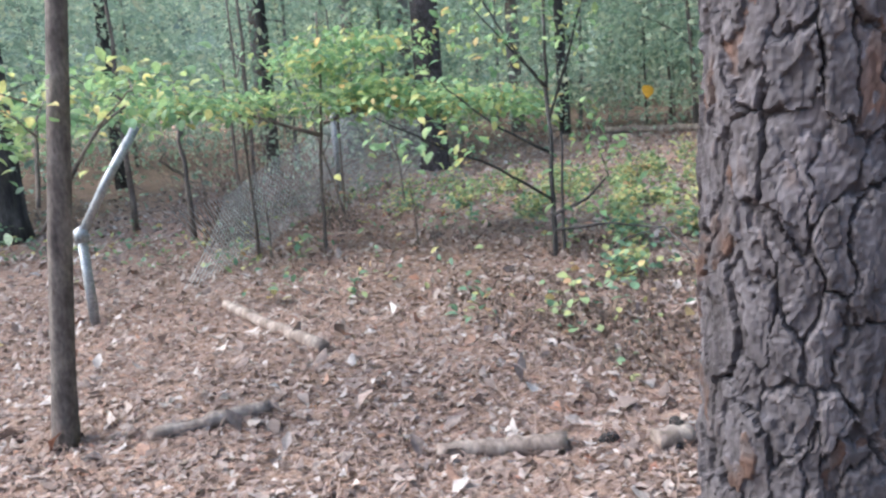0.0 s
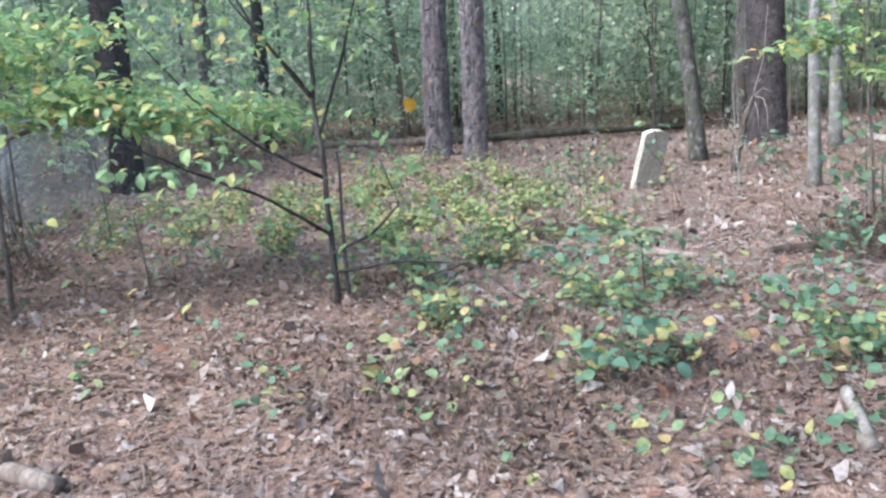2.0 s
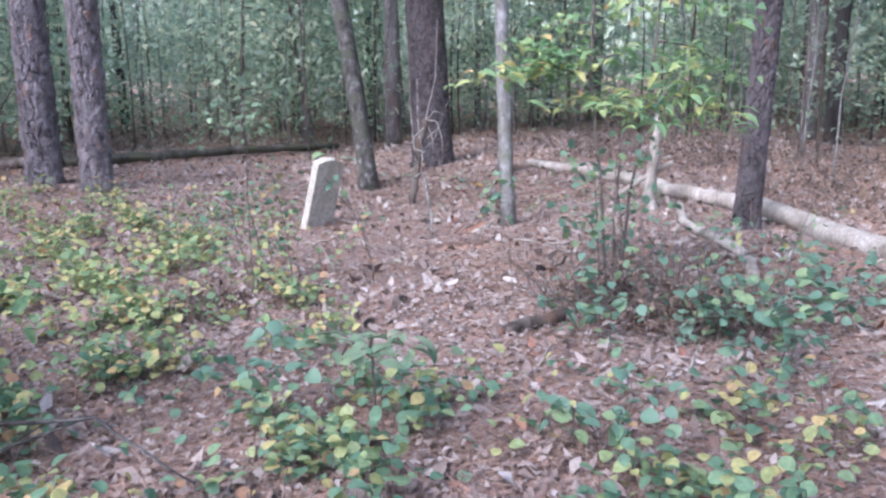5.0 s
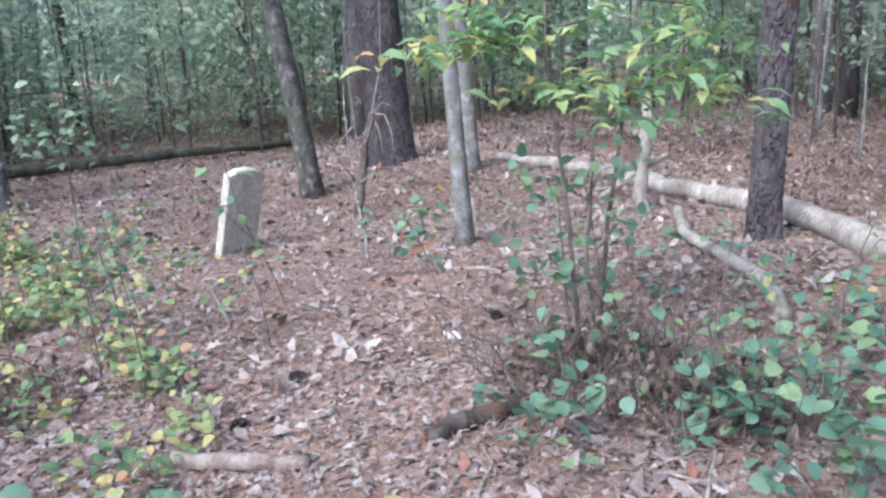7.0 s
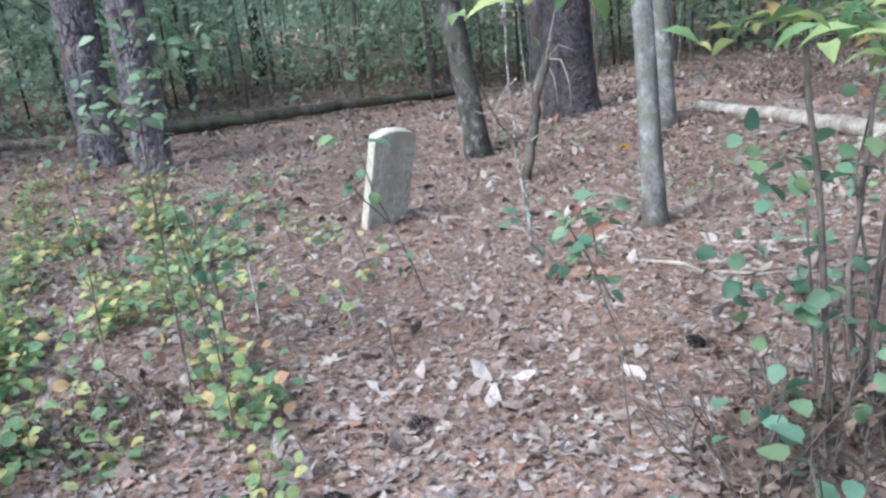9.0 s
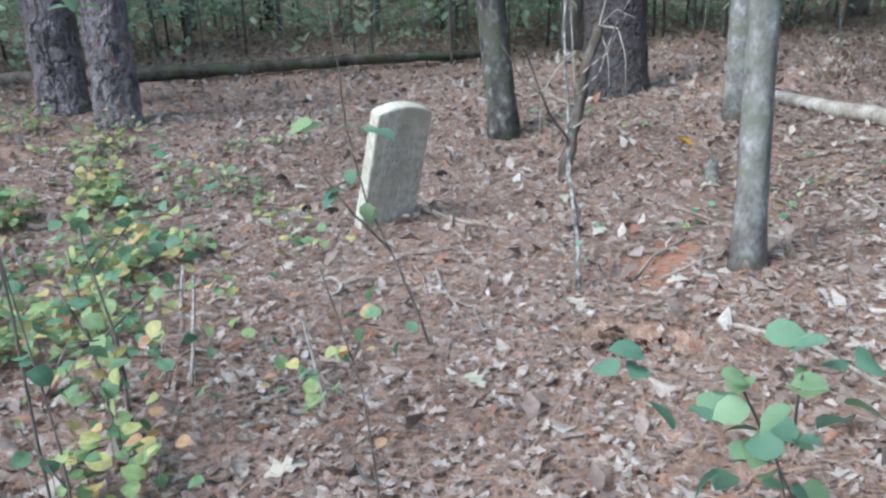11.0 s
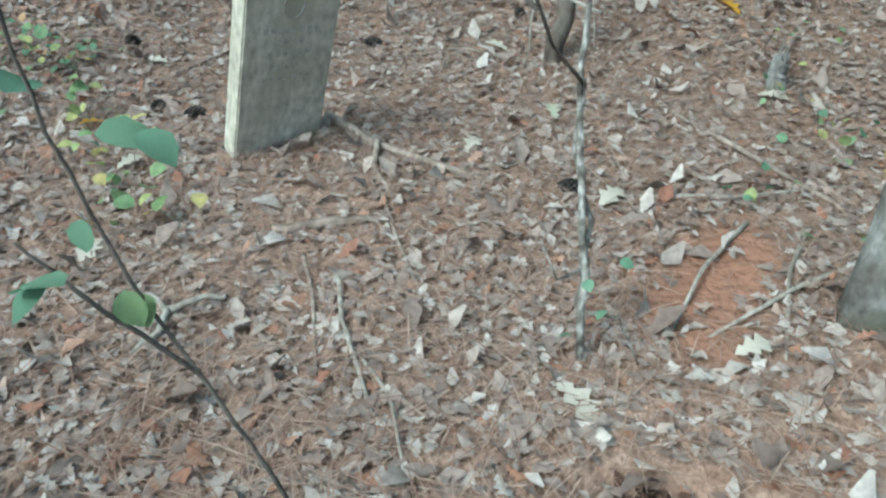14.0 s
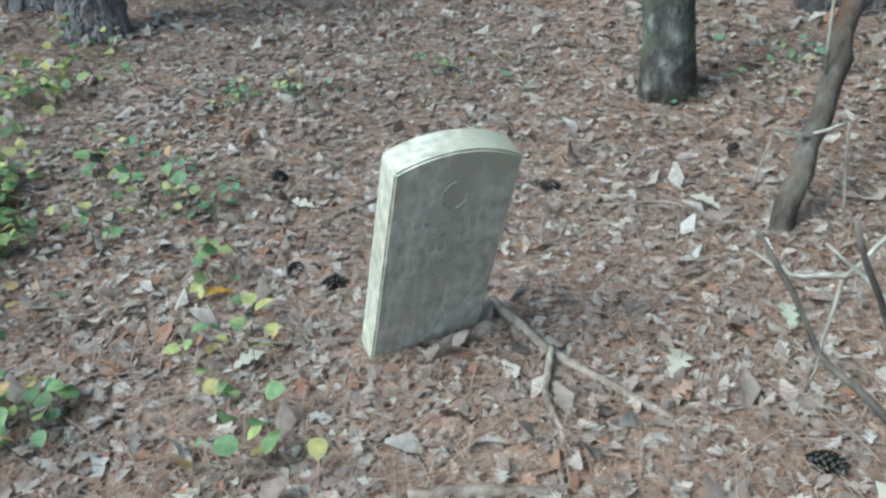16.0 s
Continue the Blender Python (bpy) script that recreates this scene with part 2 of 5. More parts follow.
class Geo:
    """Collects points and faces of one mesh."""

    def __init__(self):
        self.v, self.f, self.n = [], [], 0

    def add(self, verts, faces):
        verts = np.asarray(verts, float)
        self.v.append(verts)
        self.f += [tuple(i + self.n for i in face) for face in faces]
        self.n += len(verts)

    def tube(self, pts, radii, sides=6, rough=0.0, cap=True):
        pts = np.asarray(pts, float)
        k = len(pts)
        radii = np.broadcast_to(np.asarray(radii, float), (k,))
        d = np.gradient(pts, axis=0)
        d /= np.linalg.norm(d, axis=1)[:, None] + 1e-9
        ref = np.array([0, 0, 1.0]) if abs(d[0][2]) < 0.8 else np.array([1.0, 0, 0])
        rings = []
        for i in range(k):
            a = np.cross(d[i], ref)
            a /= np.linalg.norm(a) + 1e-9
            b = np.cross(d[i], a)
            th = np.arange(sides) * 2 * np.pi / sides
            r = radii[i] * (1 + rough * rng.normal(size=sides))
            rings.append(pts[i] + r[:, None] * (np.cos(th)[:, None] * a + np.sin(th)[:, None] * b))
        faces = [(i * sides + j, i * sides + (j + 1) % sides, (i + 1) * sides + (j + 1) % sides, (i + 1) * sides + j) for i in range(k - 1) for j in range(sides)]
        if cap:
            faces += [tuple(range(sides))[::-1], tuple((k - 1) * sides + j for j in range(sides))]
        self.add(np.concatenate(rings), faces)
        return self

    def mesh(self, name, material, smooth=True):
        me = bpy.data.meshes.new(name)
        v = np.concatenate(self.v) if self.v else np.zeros((0, 3))
        me.from_pydata(v.tolist(), [], self.f)
        me.polygons.foreach_set("use_smooth", np.full(len(me.polygons), smooth))
        me.materials.append(material)
        me.update()
        return me


def part(name, geo, material, parent=None, label="", smooth=True):
    me = geo.mesh(name, material, smooth) if isinstance(geo, Geo) else geo
    ob = new(name, me)
    if parent is not None:
        ob.parent = parent
    return tagged(ob, label)


def thing(name, at, label, category, group="", kind=""):
    ob = new(name)
    ob.empty_display_size = 0.2
    ob.location = at
    return tagged(ob, label, category, group, kind)


def turns(yaw, pitch, roll):
    """Rotation matrices, yaw after pitch after roll."""
    cy, sy, cp, sp, cr, sr = np.cos(yaw), np.sin(yaw), np.cos(pitch), np.sin(pitch), np.cos(roll), np.sin(roll)
    z, o = np.zeros_like(yaw), np.ones_like(yaw)
    rz = np.stack([cy, -sy, z, sy, cy, z, z, z, o], -1).reshape(-1, 3, 3)
    rx = np.stack([o, z, z, z, cp, -sp, z, sp, cp], -1).reshape(-1, 3, 3)
    ry = np.stack([cr, z, sr, z, o, z, -sr, z, cr], -1).reshape(-1, 3, 3)
    return rz @ rx @ ry


def scatter_mesh(name, template, places, yaw, pitch, roll, size, material):
    """One mesh of many copies of a small template."""
    tv, tf = np.asarray(template[0], float), template[1]
    n, k = len(places), len(tv)
    size = np.broadcast_to(np.asarray(size, float), (n,))
    v = np.einsum("nij,kj->nki", turns(yaw, pitch, roll), tv) * size[:, None, None] + np.asarray(places)[:, None, :]
    loops = np.concatenate([np.array(f) for f in tf])
    counts = np.array([len(f) for f in tf])
    allloops = (loops[None, :] + (np.arange(n) * k)[:, None]).ravel()
    starts = np.concatenate([[0], np.cumsum(np.tile(counts, n))[:-1]])
    me = bpy.data.meshes.new(name)
    me.vertices.add(n * k)
    me.vertices.foreach_set("co", v.ravel())
    me.loops.add(len(allloops))
    me.loops.foreach_set("vertex_index", allloops.astype(np.int32))
    me.polygons.add(n * len(tf))
    me.polygons.foreach_set("loop_start", starts.astype(np.int32))
    me.materials.append(material)
    me.update(calc_edges=True)
    return me


def leaf_template(outline, fold=0.12, curl=0.1):
    """A leaf along +y from its stalk, folded at the midrib: outline holds (along, half width)."""
    v, f = [], []
    for y, w in outline:
        z = -curl * (y - 0.5) ** 2 * 4
        v += [(-w, y, z + fold * w * 2), (0, y, z), (w, y, z + fold * w * 2)]
    for i in range(len(outline) - 1):
        a = 3 * i
        f += [(a, a + 1, a + 4, a + 3), (a + 1, a + 2, a + 5, a + 4)]
    return v, f


OVAL = leaf_template([(0, 0.01), (0.25, 0.2), (0.55, 0.27), (0.8, 0.17), (1, 0.01)])
ROUND = leaf_template([(0, 0.02), (0.12, 0.3), (0.4, 0.44), (0.72, 0.33), (1, 0.01)], 0.1, 0.08)
LONG = leaf_template([(0, 0.01), (0.3, 0.15), (0.6, 0.17), (1, 0.01)], 0.15, 0.15)
OAK = leaf_template([(0, 0.015), (0.16, 0.16), (0.26, 0.09), (0.42, 0.29), (0.54, 0.12), (0.7, 0.3), (0.82, 0.14), (1, 0.05)], 0.12, 0.1)
BITS = leaf_template([(0, 0.05), (0.5, 0.28), (1, 0.06)], 0.16, 0.14)
STRAW = ([(-0.011, 0, 0), (0.011, 0, 0), (0.009, 0.5, 0.05), (-0.009, 0.5, 0.05), (0.004, 1, 0), (-0.004, 1, 0)], [(0, 1, 2, 3), (3, 2, 4, 5)])


def smooth01(x):
    x = np.clip(x, 0, 1)
    return x * x * (3 - 2 * x)


PIT = (1.45, -1.08)


def ground_z(x, y):
    """Height of the forest floor."""
    x, y = np.asarray(x, float), np.asarray(y, float)
    z = (0.085 * np.clip(x - 0.5, 0, 1.4) + 0.018 * np.clip(x - 1.9, 0, 4)) * smooth01((y + 3.6) / 2.6)
    z = z + 0.16 * smooth01((-x - 0.3) / 3) * smooth01((y + 0.8) / 2.2)
    z = z + 0.07 * np.clip(y, 0, 3.5) * smooth01(y / 2) * (0.15 + 0.85 * smooth01((x + 3) / 4))
    z = z - 0.11 * smooth01((-4.6 - y) / 2.2)
    z = z + 0.02 * np.sin(x * 2.1 + 0.7 * y) * np.cos(1.7 * y - 0.6 * x) + 0.012 * np.sin(5.3 * x + 1) * np.sin(4.7 * y)
    far = np.hypot(x - 0.5, y + 2.5)
    z = z + 0.03 * np.clip(far - 11, 0, 60)
    pit = (((x - PIT[0]) / 0.19) ** 2 + ((y - PIT[1]) / 0.12) ** 2) ** 2
    z = z - 0.2 * np.exp(-pit)
    return z


def gz(x, y):
    return float(ground_z(x, y))


def clay_mask(x, y):
    d = ((x - 1.52) / 0.17) ** 2 + ((y + 0.33 - 0.6 * (x - 1.52)) / 0.34) ** 2
    wob = 0.35 * np.sin(13 * x + 3) * np.sin(11 * y)
    m = smooth01(1.35 - d + wob)
    pit = ((x - PIT[0]) / 0.26) ** 2 + ((y - PIT[1]) / 0.14) ** 2
    return m * (pit > 0)


# ---- ground ----
def build_ground():
    fine = np.arange(-8.0, 7.0, 0.07)
    out = 7.0 + np.cumsum(0.12 * 1.22 ** np.arange(36))
    xs = np.concatenate([-(out[::-1]) - 1.0, fine, out])
    ys = np.concatenate([-(out[::-1]) - 3.5, np.arange(-10.5, 7.0, 0.07), out])
    gx, gy = np.meshgrid(xs, ys)
    z = ground_z(gx, gy)
    h = np.hypot(gx, gy)
    z = z + rng.normal(0, 0.006, z.shape) * (h < 14)
    nx, ny = len(xs), len(ys)
    idx = np.arange(nx * ny).reshape(ny, nx)
    quads = np.stack([idx[:-1, :-1], idx[:-1, 1:], idx[1:, 1:], idx[1:, :-1]], -1).reshape(-1, 4)
    me = bpy.data.meshes.new("ground")
    me.from_pydata(np.stack([gx, gy, z], -1).reshape(-1, 3).tolist(), [], quads.tolist())
    me.polygons.foreach_set("use_smooth", np.ones(len(me.polygons), bool))
    a = me.attributes.new("clay", "FLOAT", "POINT")
    a.data.foreach_set("value", clay_mask(gx, gy).ravel())
    me.materials.append(GROUND)
    tagged(new("ground", me), "forest floor of leaf litter, pine straw and red clay", "ground", kind="structure")


build_ground()


def litter(name, template, count, box, size, material, label, tilt=0.2, lift=0.008):
    x0, y0, x1, y1 = box
    x, y = rng.uniform(x0, x1, count) + rng.normal(0, 0.4, count), rng.uniform(y0, y1, count) + rng.normal(0, 0.4, count)
    hole = np.exp(-((x - PIT[0]) / 0.17) ** 2 - ((y - PIT[1]) / 0.09) ** 2)
    keep = rng.random(count) > np.maximum(0.9 * clay_mask(x, y), 1.2 * hole)
    x, y = x[keep], y[keep]
    n = len(x)
    z = ground_z(x, y) + lift + rng.random(n) * 0.012
    me = scatter_mesh(name, template, np.stack([x, y, z], -1), rng.uniform(0, 6.283, n), rng.normal(0, tilt, n), rng.normal(0, tilt, n) + (rng.random(n) < 0.4) * np.pi, rng.uniform(*size, n), material)
    tagged(new(name, me), label, "leaf litter", kind="stuff")


litter("leaf_litter", OAK, 17000, (-2.4, -3.9, 4.2, 3.0), (0.03, 0.066), LITTER, "dry curled oak leaves on the forest floor")
litter("leaf_litter", BITS, 36000, (-2.4, -4.2, 4.2, 3.0), (0.02, 0.055), LITTER, "broken brown leaf pieces on the forest floor")
litter("leaf_litter", OAK, 26000, (-7.0, -9.6, 6.5, 7.5), (0.034, 0.07), LITTER, "dry tan and rust leaves on the forest floor")
litter("leaf_litter", BITS, 34000, (-9.0, -10.0, 8.0, 12.0), (0.04, 0.11), LITTER, "broken brown leaves on the forest floor", 0.45)
litter("leaf_litter", BITS, 52000, (-3.5, -9.6, 5.0, -4.2), (0.022, 0.058), BROWNLITTER, "broken brown leaf pieces on the forest floor")
litter("pine_straw", STRAW, 26000, (-1.2, -2.2, 2.6, 2.2), (0.07, 0.15), NEEDLE, "fallen reddish pine needles round the stone", 0.12, 0.01)
litter("pine_straw", STRAW, 42000, (-3.0, -4.5, 4.2, 3.2), (0.08, 0.17), NEEDLE, "fallen reddish pine needles on the forest floor", 0.12, 0.012)
litter("pine_straw", STRAW, 42000, (-5.0, -9.5, 5.0, -3.5), (0.1, 0.2), NEEDLE, "fallen reddish pine needles on the forest floor", 0.15, 0.012)


# ---- gravestone ----
def gravestone():
    w, d, h, rise, under = 0.31, 0.084, 0.64, 0.04, 0.16
    outline = [(0, -under), (w, -under), (w, h)]
    r = (w * w / 4 + rise * rise) / (2 * rise)
    cx, cz = w / 2, h + rise - r
    a = math.asin(w / 2 / r)
    for i in range(1, 14):
        t = a - 2 * a * i / 14
        outline.append((cx + r * math.sin(t), cz + r * math.cos(t)))
    outline.append((0, h))
    bm = bmesh.new()
    f = bm.faces.new([bm.verts.new((x, 0, z)) for x, z in outline])
    ext = bmesh.ops.extrude_face_region(bm, geom=[f])
    bmesh.ops.translate(bm, verts=[v for v in ext["geom"] if isinstance(v, bmesh.types.BMVert)], vec=(0, d, 0))
    bmesh.ops.recalc_face_normals(bm, faces=bm.faces)
    bmesh.ops.bevel(bm, geom=[e for e in bm.edges], offset=0.005, segments=2, affect="EDGES", clamp_overlap=True)
    me = bpy.data.meshes.new("slab")
    bm.to_mesh(me)
    bm.free()
    me.materials.append(MARBLE)
    stone = thing("gravestone", (0, 0, 0), "leaning upright marble headstone with an arched top, weathered and stained", "gravestone")
    stone.matrix_world = pose(0.0, 0.0, 0.0, 0, 0, 51.5) @ pose(0, 0, 0, 16.0, 3.2, 0)
    part("slab", me, None, stone)
    # shallow emblem ring and worn lines of lettering on the face
    g = Geo()
    th = np.linspace(0, 2 * np.pi, 25)
    ring = np.stack([w / 2 + 0.033 * np.cos(th), np.full(25, -0.0015), 0.555 + 0.04 * np.sin(th)], -1)
    g.tube(ring, 0.0028, 5, cap=False)
    part("emblem", g, CARVED, stone, "faint carved oval emblem")
    rows = [(0.465, 0.19, 8), (0.425, 0.10, 4), (0.385, 0.15, 6), (0.335, 0.08, 3), (0.295, 0.17, 7)]
    for z, width, n in rows:
        for i in range(n):
            x = w / 2 - width / 2 + width * (i + 0.5) / n
            b = width / n * 0.3
            g = Geo()
            g.add([(x - b, -0.0012, z), (x + b, -0.0012, z), (x + b, -0.0012, z + 0.02), (x - b, -0.0012, z + 0.02), (x - b, 0.001, z), (x + b, 0.001, z), (x + b, 0.001, z + 0.02), (x - b, 0.001, z + 0.02)], [(0, 1, 2, 3), (0, 4, 5, 1), (1, 5, 6, 2), (2, 6, 7, 3), (3, 7, 4, 0)])
            part("worn_letter", g, CARVED, stone, "", False)


gravestone()


# ---- trees ----
def wander(start, direction, length, steps, wobble, droop=0.0):
    """A crooked line for stems and limbs."""
    p, d = np.array(start, float), np.array(direction, float)
    d /= np.linalg.norm(d)
    pts = [p.copy()]
    for _ in range(steps):
        d = d + rng.normal(0, wobble, 3) + np.array([0, 0, droop])
        d /= np.linalg.norm(d)
        p = p + d * length / steps
        pts.append(p.copy())
    return np.array(pts)


def leaves_at(name, tips, per, spread, size, template, material, parent, label="", flat=0.5):
    tips = np.asarray(tips)
    c = np.repeat(tips, per, axis=0) + rng.normal(0, 1, (len(tips) * per, 3)) * np.asarray(spread)
    n = len(c)
    me = scatter_mesh(name, template, c, rng.uniform(0, 6.283, n), rng.normal(-0.35, flat, n), rng.normal(0, flat, n), rng.uniform(size[0], size[1], n), material)
    ob = part(name, me, None, parent, label)
    ob["kind"] = "stuff"
    return ob


def tree(name, x, y, radius, height, lean, material, label, crown_from=5.5, limbs=6, flare=1.35, sides=18, crown=True, ripple=0.035, group="forest trees", plated=False):
    z = gz(x, y)
    t = thing(name, (x, y, z), label, "tree", group)
    k = 26
    s = np.linspace(0, 1, k)
    hz = height * s
    bend = np.stack([lean[0] * hz + 0.03 * np.sin(hz * 1.3 + x), lean[1] * hz + 0.03 * np.sin(hz * 1.1 + y), hz - 0.12], -1)
    rad = radius * (1 - 0.62 * s) * (1 + (flare - 1) * np.exp(-hz / 0.16))
    if plated:
        bend = np.stack([lean[0] * hz, lean[1] * hz, hz - 0.12], -1)
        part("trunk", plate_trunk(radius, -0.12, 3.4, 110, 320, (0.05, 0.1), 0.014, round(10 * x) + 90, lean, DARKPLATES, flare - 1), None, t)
        up = bend[:, 2] > 3.0
        part("upper_trunk", Geo().tube(bend[up], np.minimum(rad[up], radius * 0.86), sides, ripple), material, t)
    else:
        part("trunk", Geo().tube(bend, rad, sides, ripple), material, t)
    tips = []
    for i in range(limbs):
        hh = crown_from + (height - crown_from) * (i + 0.3) / limbs
        j = hh / height * (k - 1)
        base = bend[int(j)]
        a = i * 2.4 + x
        ln = 1.0 + 1.3 * rng.random()
        pts = wander(base, (math.cos(a), math.sin(a), 0.55), ln, 6, 0.12)
        part("limb", Geo().tube(pts, np.linspace(radius * 0.3, 0.012, 7), 6), material, t)
        tips += [pts[3], pts[5], pts[6]]
    if crown:
        tips.append(bend[-1])
        leaves_at("crown", tips, 60, (0.5, 0.5, 0.35), (0.12, 0.2), OVAL, CANOPY, t, "green leaves turning yellow")
    return t


def grid_noise(u, v, circ, cu, cv, r2):
    """Smooth noise on a trunk's unrolled side, closed round the trunk; cu, cv: the size of its cells."""
    nu, nv = max(3, round(circ / cu)), int((v.max() - v.min()) / cv) + 3
    g = r2.random((nv, nu))
    a, b = (u / circ * nu) % nu, (v - v.min()) / cv
    i, j = np.floor(a).astype(int) % nu, np.floor(b).astype(int)
    fa, fb = smooth01(a - np.floor(a)), smooth01(b - j)
    k = (i + 1) % nu
    return (g[j, i] * (1 - fa) + g[j, k] * fa) * (1 - fb) + (g[j + 1, i] * (1 - fa) + g[j + 1, k] * fa) * fb


def plate_cells(u, v, circ, cw, ch, r2):
    """Irregular cells on a trunk's unrolled side: how far inside its cell each point lies, and two random numbers of the cell."""
    nu, nv = max(5, round(circ / cw)), int((v.max() - v.min()) / ch) + 4
    ju, jv, r_a, r_b = r2.uniform(0.08, 0.92, (nv, nu)), r2.uniform(0.05, 0.95, (nv, nu)), r2.random((nv, nu)), r2.random((nv, nu))
    a, b = u / circ * nu, (v - v.min()) / ch + 1
    i0, j0 = np.floor(a).astype(int), np.floor(b).astype(int)
    d1, d2 = np.full(u.shape, 9.0), np.full(u.shape, 9.0)
    va, vb = np.zeros(u.shape), np.zeros(u.shape)
    for dj in (-1, 0, 1):
        for di in (-1, 0, 1):
            i, j = (i0 + di) % nu, np.clip(j0 + dj, 0, nv - 1)
            d = np.hypot(a - (i0 + di + ju[j, i]), b - (j0 + dj + jv[j, i]))
            near = d < d1
            d2 = np.where(near, d1, np.minimum(d2, d))
            va, vb = np.where(near, r_a[j, i], va), np.where(near, r_b[j, i], vb)
            d1 = np.where(near, d, d1)
    return d2 - d1, va, vb


def plate_trunk(radius, z0, z1, nx, nz, cell, depth, seed, lean=(0, 0), material=PLATES, flare=0.12):
    """A pine trunk whose bark breaks into broad flaking plates between narrow dark furrows."""
    r2 = np.random.default_rng(seed)
    circ = 2 * np.pi * radius
    u, v = np.meshgrid(np.arange(nx) / nx * circ, np.linspace(z0, z1, nz))
    cw, ch = cell

    def gn(cu, cv):
        return grid_noise(u, v, circ, cu, cv, r2) - 0.5

    wu = u + cw * (0.75 * gn(cw * 1.1, ch * 0.8) + 0.3 * gn(cw * 0.4, ch * 0.25) + 0.14 * gn(cw * 0.14, ch * 0.09))
    wv = np.clip(v + ch * (0.7 * gn(cw * 1.0, ch * 0.9) + 0.3 * gn(cw * 0.35, ch * 0.25) + 0.14 * gn(cw * 0.14, ch * 0.08)), z0, z1)
    edge, high, tint = plate_cells(wu, wv, circ, cw, ch, r2)
    edge2, high2, tint2 = plate_cells(wu, wv, circ, cw * 0.42, ch * 0.36, r2)
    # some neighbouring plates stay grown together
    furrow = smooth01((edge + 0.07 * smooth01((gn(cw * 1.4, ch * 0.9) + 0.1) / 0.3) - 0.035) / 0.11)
    scale = smooth01((edge2 - 0.01) / 0.2)
    rad = radius * (1 + flare * np.exp(-(v - z0) / 0.15)) * (1 - 0.035 * (v - z0)) - depth
    rad = rad + depth * furrow * (0.55 + 0.6 * high + 0.75 * (high2 - 0.4) * (0.45 + 0.55 * scale)) + depth * 0.22 * gn(cw * 0.12, ch * 0.06) + depth * 0.3 * gn(cw * 0.5, ch * 0.3)
    th = u / radius
    pts = np.stack([rad * np.cos(th) + lean[0] * v, rad * np.sin(th) + lean[1] * v, v], -1).reshape(-1, 3)
    idx = np.arange(nx * nz).reshape(nz, nx)
    nxt = np.roll(idx, -1, axis=1)
    quads = np.stack([idx[:-1], nxt[:-1], nxt[1:], idx[1:]], -1).reshape(-1, 4)
    me = bpy.data.meshes.new("trunk")
    me.from_pydata(pts.tolist(), [], quads.tolist())
    me.polygons.foreach_set("use_smooth", np.zeros(len(me.polygons), bool))
    # tone of each scale, cut to about a third inside the furrows
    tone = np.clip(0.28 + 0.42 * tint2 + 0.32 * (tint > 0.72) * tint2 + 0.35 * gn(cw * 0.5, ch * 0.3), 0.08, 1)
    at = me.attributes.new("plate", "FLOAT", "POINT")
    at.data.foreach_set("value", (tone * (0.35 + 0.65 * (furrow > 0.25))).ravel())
    me.materials.append(material)
    return me


def pine(x, y, radius, height, seed, near, label, lean=(0, 0)):
    z = gz(x, y)
    t = thing("pine_tree", (x, y, z), label, "tree", "forest trees")
    cut = 2.7 if near else 4.5
    if near:
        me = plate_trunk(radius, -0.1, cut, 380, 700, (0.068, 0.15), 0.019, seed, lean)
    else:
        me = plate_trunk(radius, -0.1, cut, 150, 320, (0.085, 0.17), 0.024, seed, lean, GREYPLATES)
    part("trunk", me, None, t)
    r1 = radius * (1 - 0.035 * cut) - 0.01
    top = np.array([[lean[0] * h, lean[1] * h, h] for h in np.linspace(cut - 0.02, height, 10)])
    part("upper_trunk", Geo().tube(top, np.linspace(r1, radius * 0.35, 10), 16, 0.04), PINE, t)
    tips = []
    for i in range(8):
        base = top[3 + i * 6 // 8]
        a = i * 2.4 + seed
        pts = wander(base, (math.cos(a), math.sin(a), 0.35), 1.6, 6, 0.12)
        part("limb", Geo().tube(pts, np.linspace(radius * 0.22, 0.012, 7), 6), PINE, t)
        tips += [pts[3], pts[5], pts[6]]
    leaves_at("crown", tips, 60, (0.4, 0.4, 0.3), (0.14, 0.24), LONG, HAZYLEAF, t, "green pine needles")
    return t


pine(2.878, -7.55, 0.198, 13, 3, True, "large pine with deeply plated grey and rust bark")
pine(-3.53, 1.89, 0.205, 14, 11, False, "tall straight grey pine, one of a close pair")
pine(-2.77, 1.63, 0.178, 14, 17, False, "slimmer straight grey pine, one of a close pair", (0.004, 0.0))

tree("hardwood_tree", 0.93, 3.42, 0.265, 11, (-0.05, 0.02), DARK, "thick dark-barked hardwood with a flared foot", 6, plated=True)
tree("hardwood_tree", 0.29, 1.97, 0.108, 9, (-0.13, 0.02), SPOTTED, "slim dark tree leaning over the clearing", 5)
tree("hardwood_tree", 1.82, -0.42, 0.06, 8, (-0.01, 0.0), SMOOTHB, "slim pale grey tree with lichen bark beside bare clay", 5)
tree("hardwood_tree", 3.77, -0.6, 0.105, 9, (0.03, 0.0), DARK, "black-barked tree beside a fallen white log", 5, plated=True)
tree("hardwood_tree", -6.6, -1.35, 0.235, 11, (0.0, 0.0), DARK, "dark stout tree standing by the old fence", 5.5, plated=True)
tree("hardwood_tree", 0.13, -8.40, 0.05, 6, (0.07, 0.1), TWIG, "slender brown sapling trunk with leafy side branches", 3.5)
tree("hardwood_tree", -6.5, -7.5, 0.2, 10, (-0.04, 0.0), DARK, "rough dark tree at the edge of the clearing", 5.5)
tree("hardwood_tree", 1.84, 2.16, 0.078, 8, (-0.01, 0.01), SMOOTHB, "slim pale grey tree with smooth bark", 5)


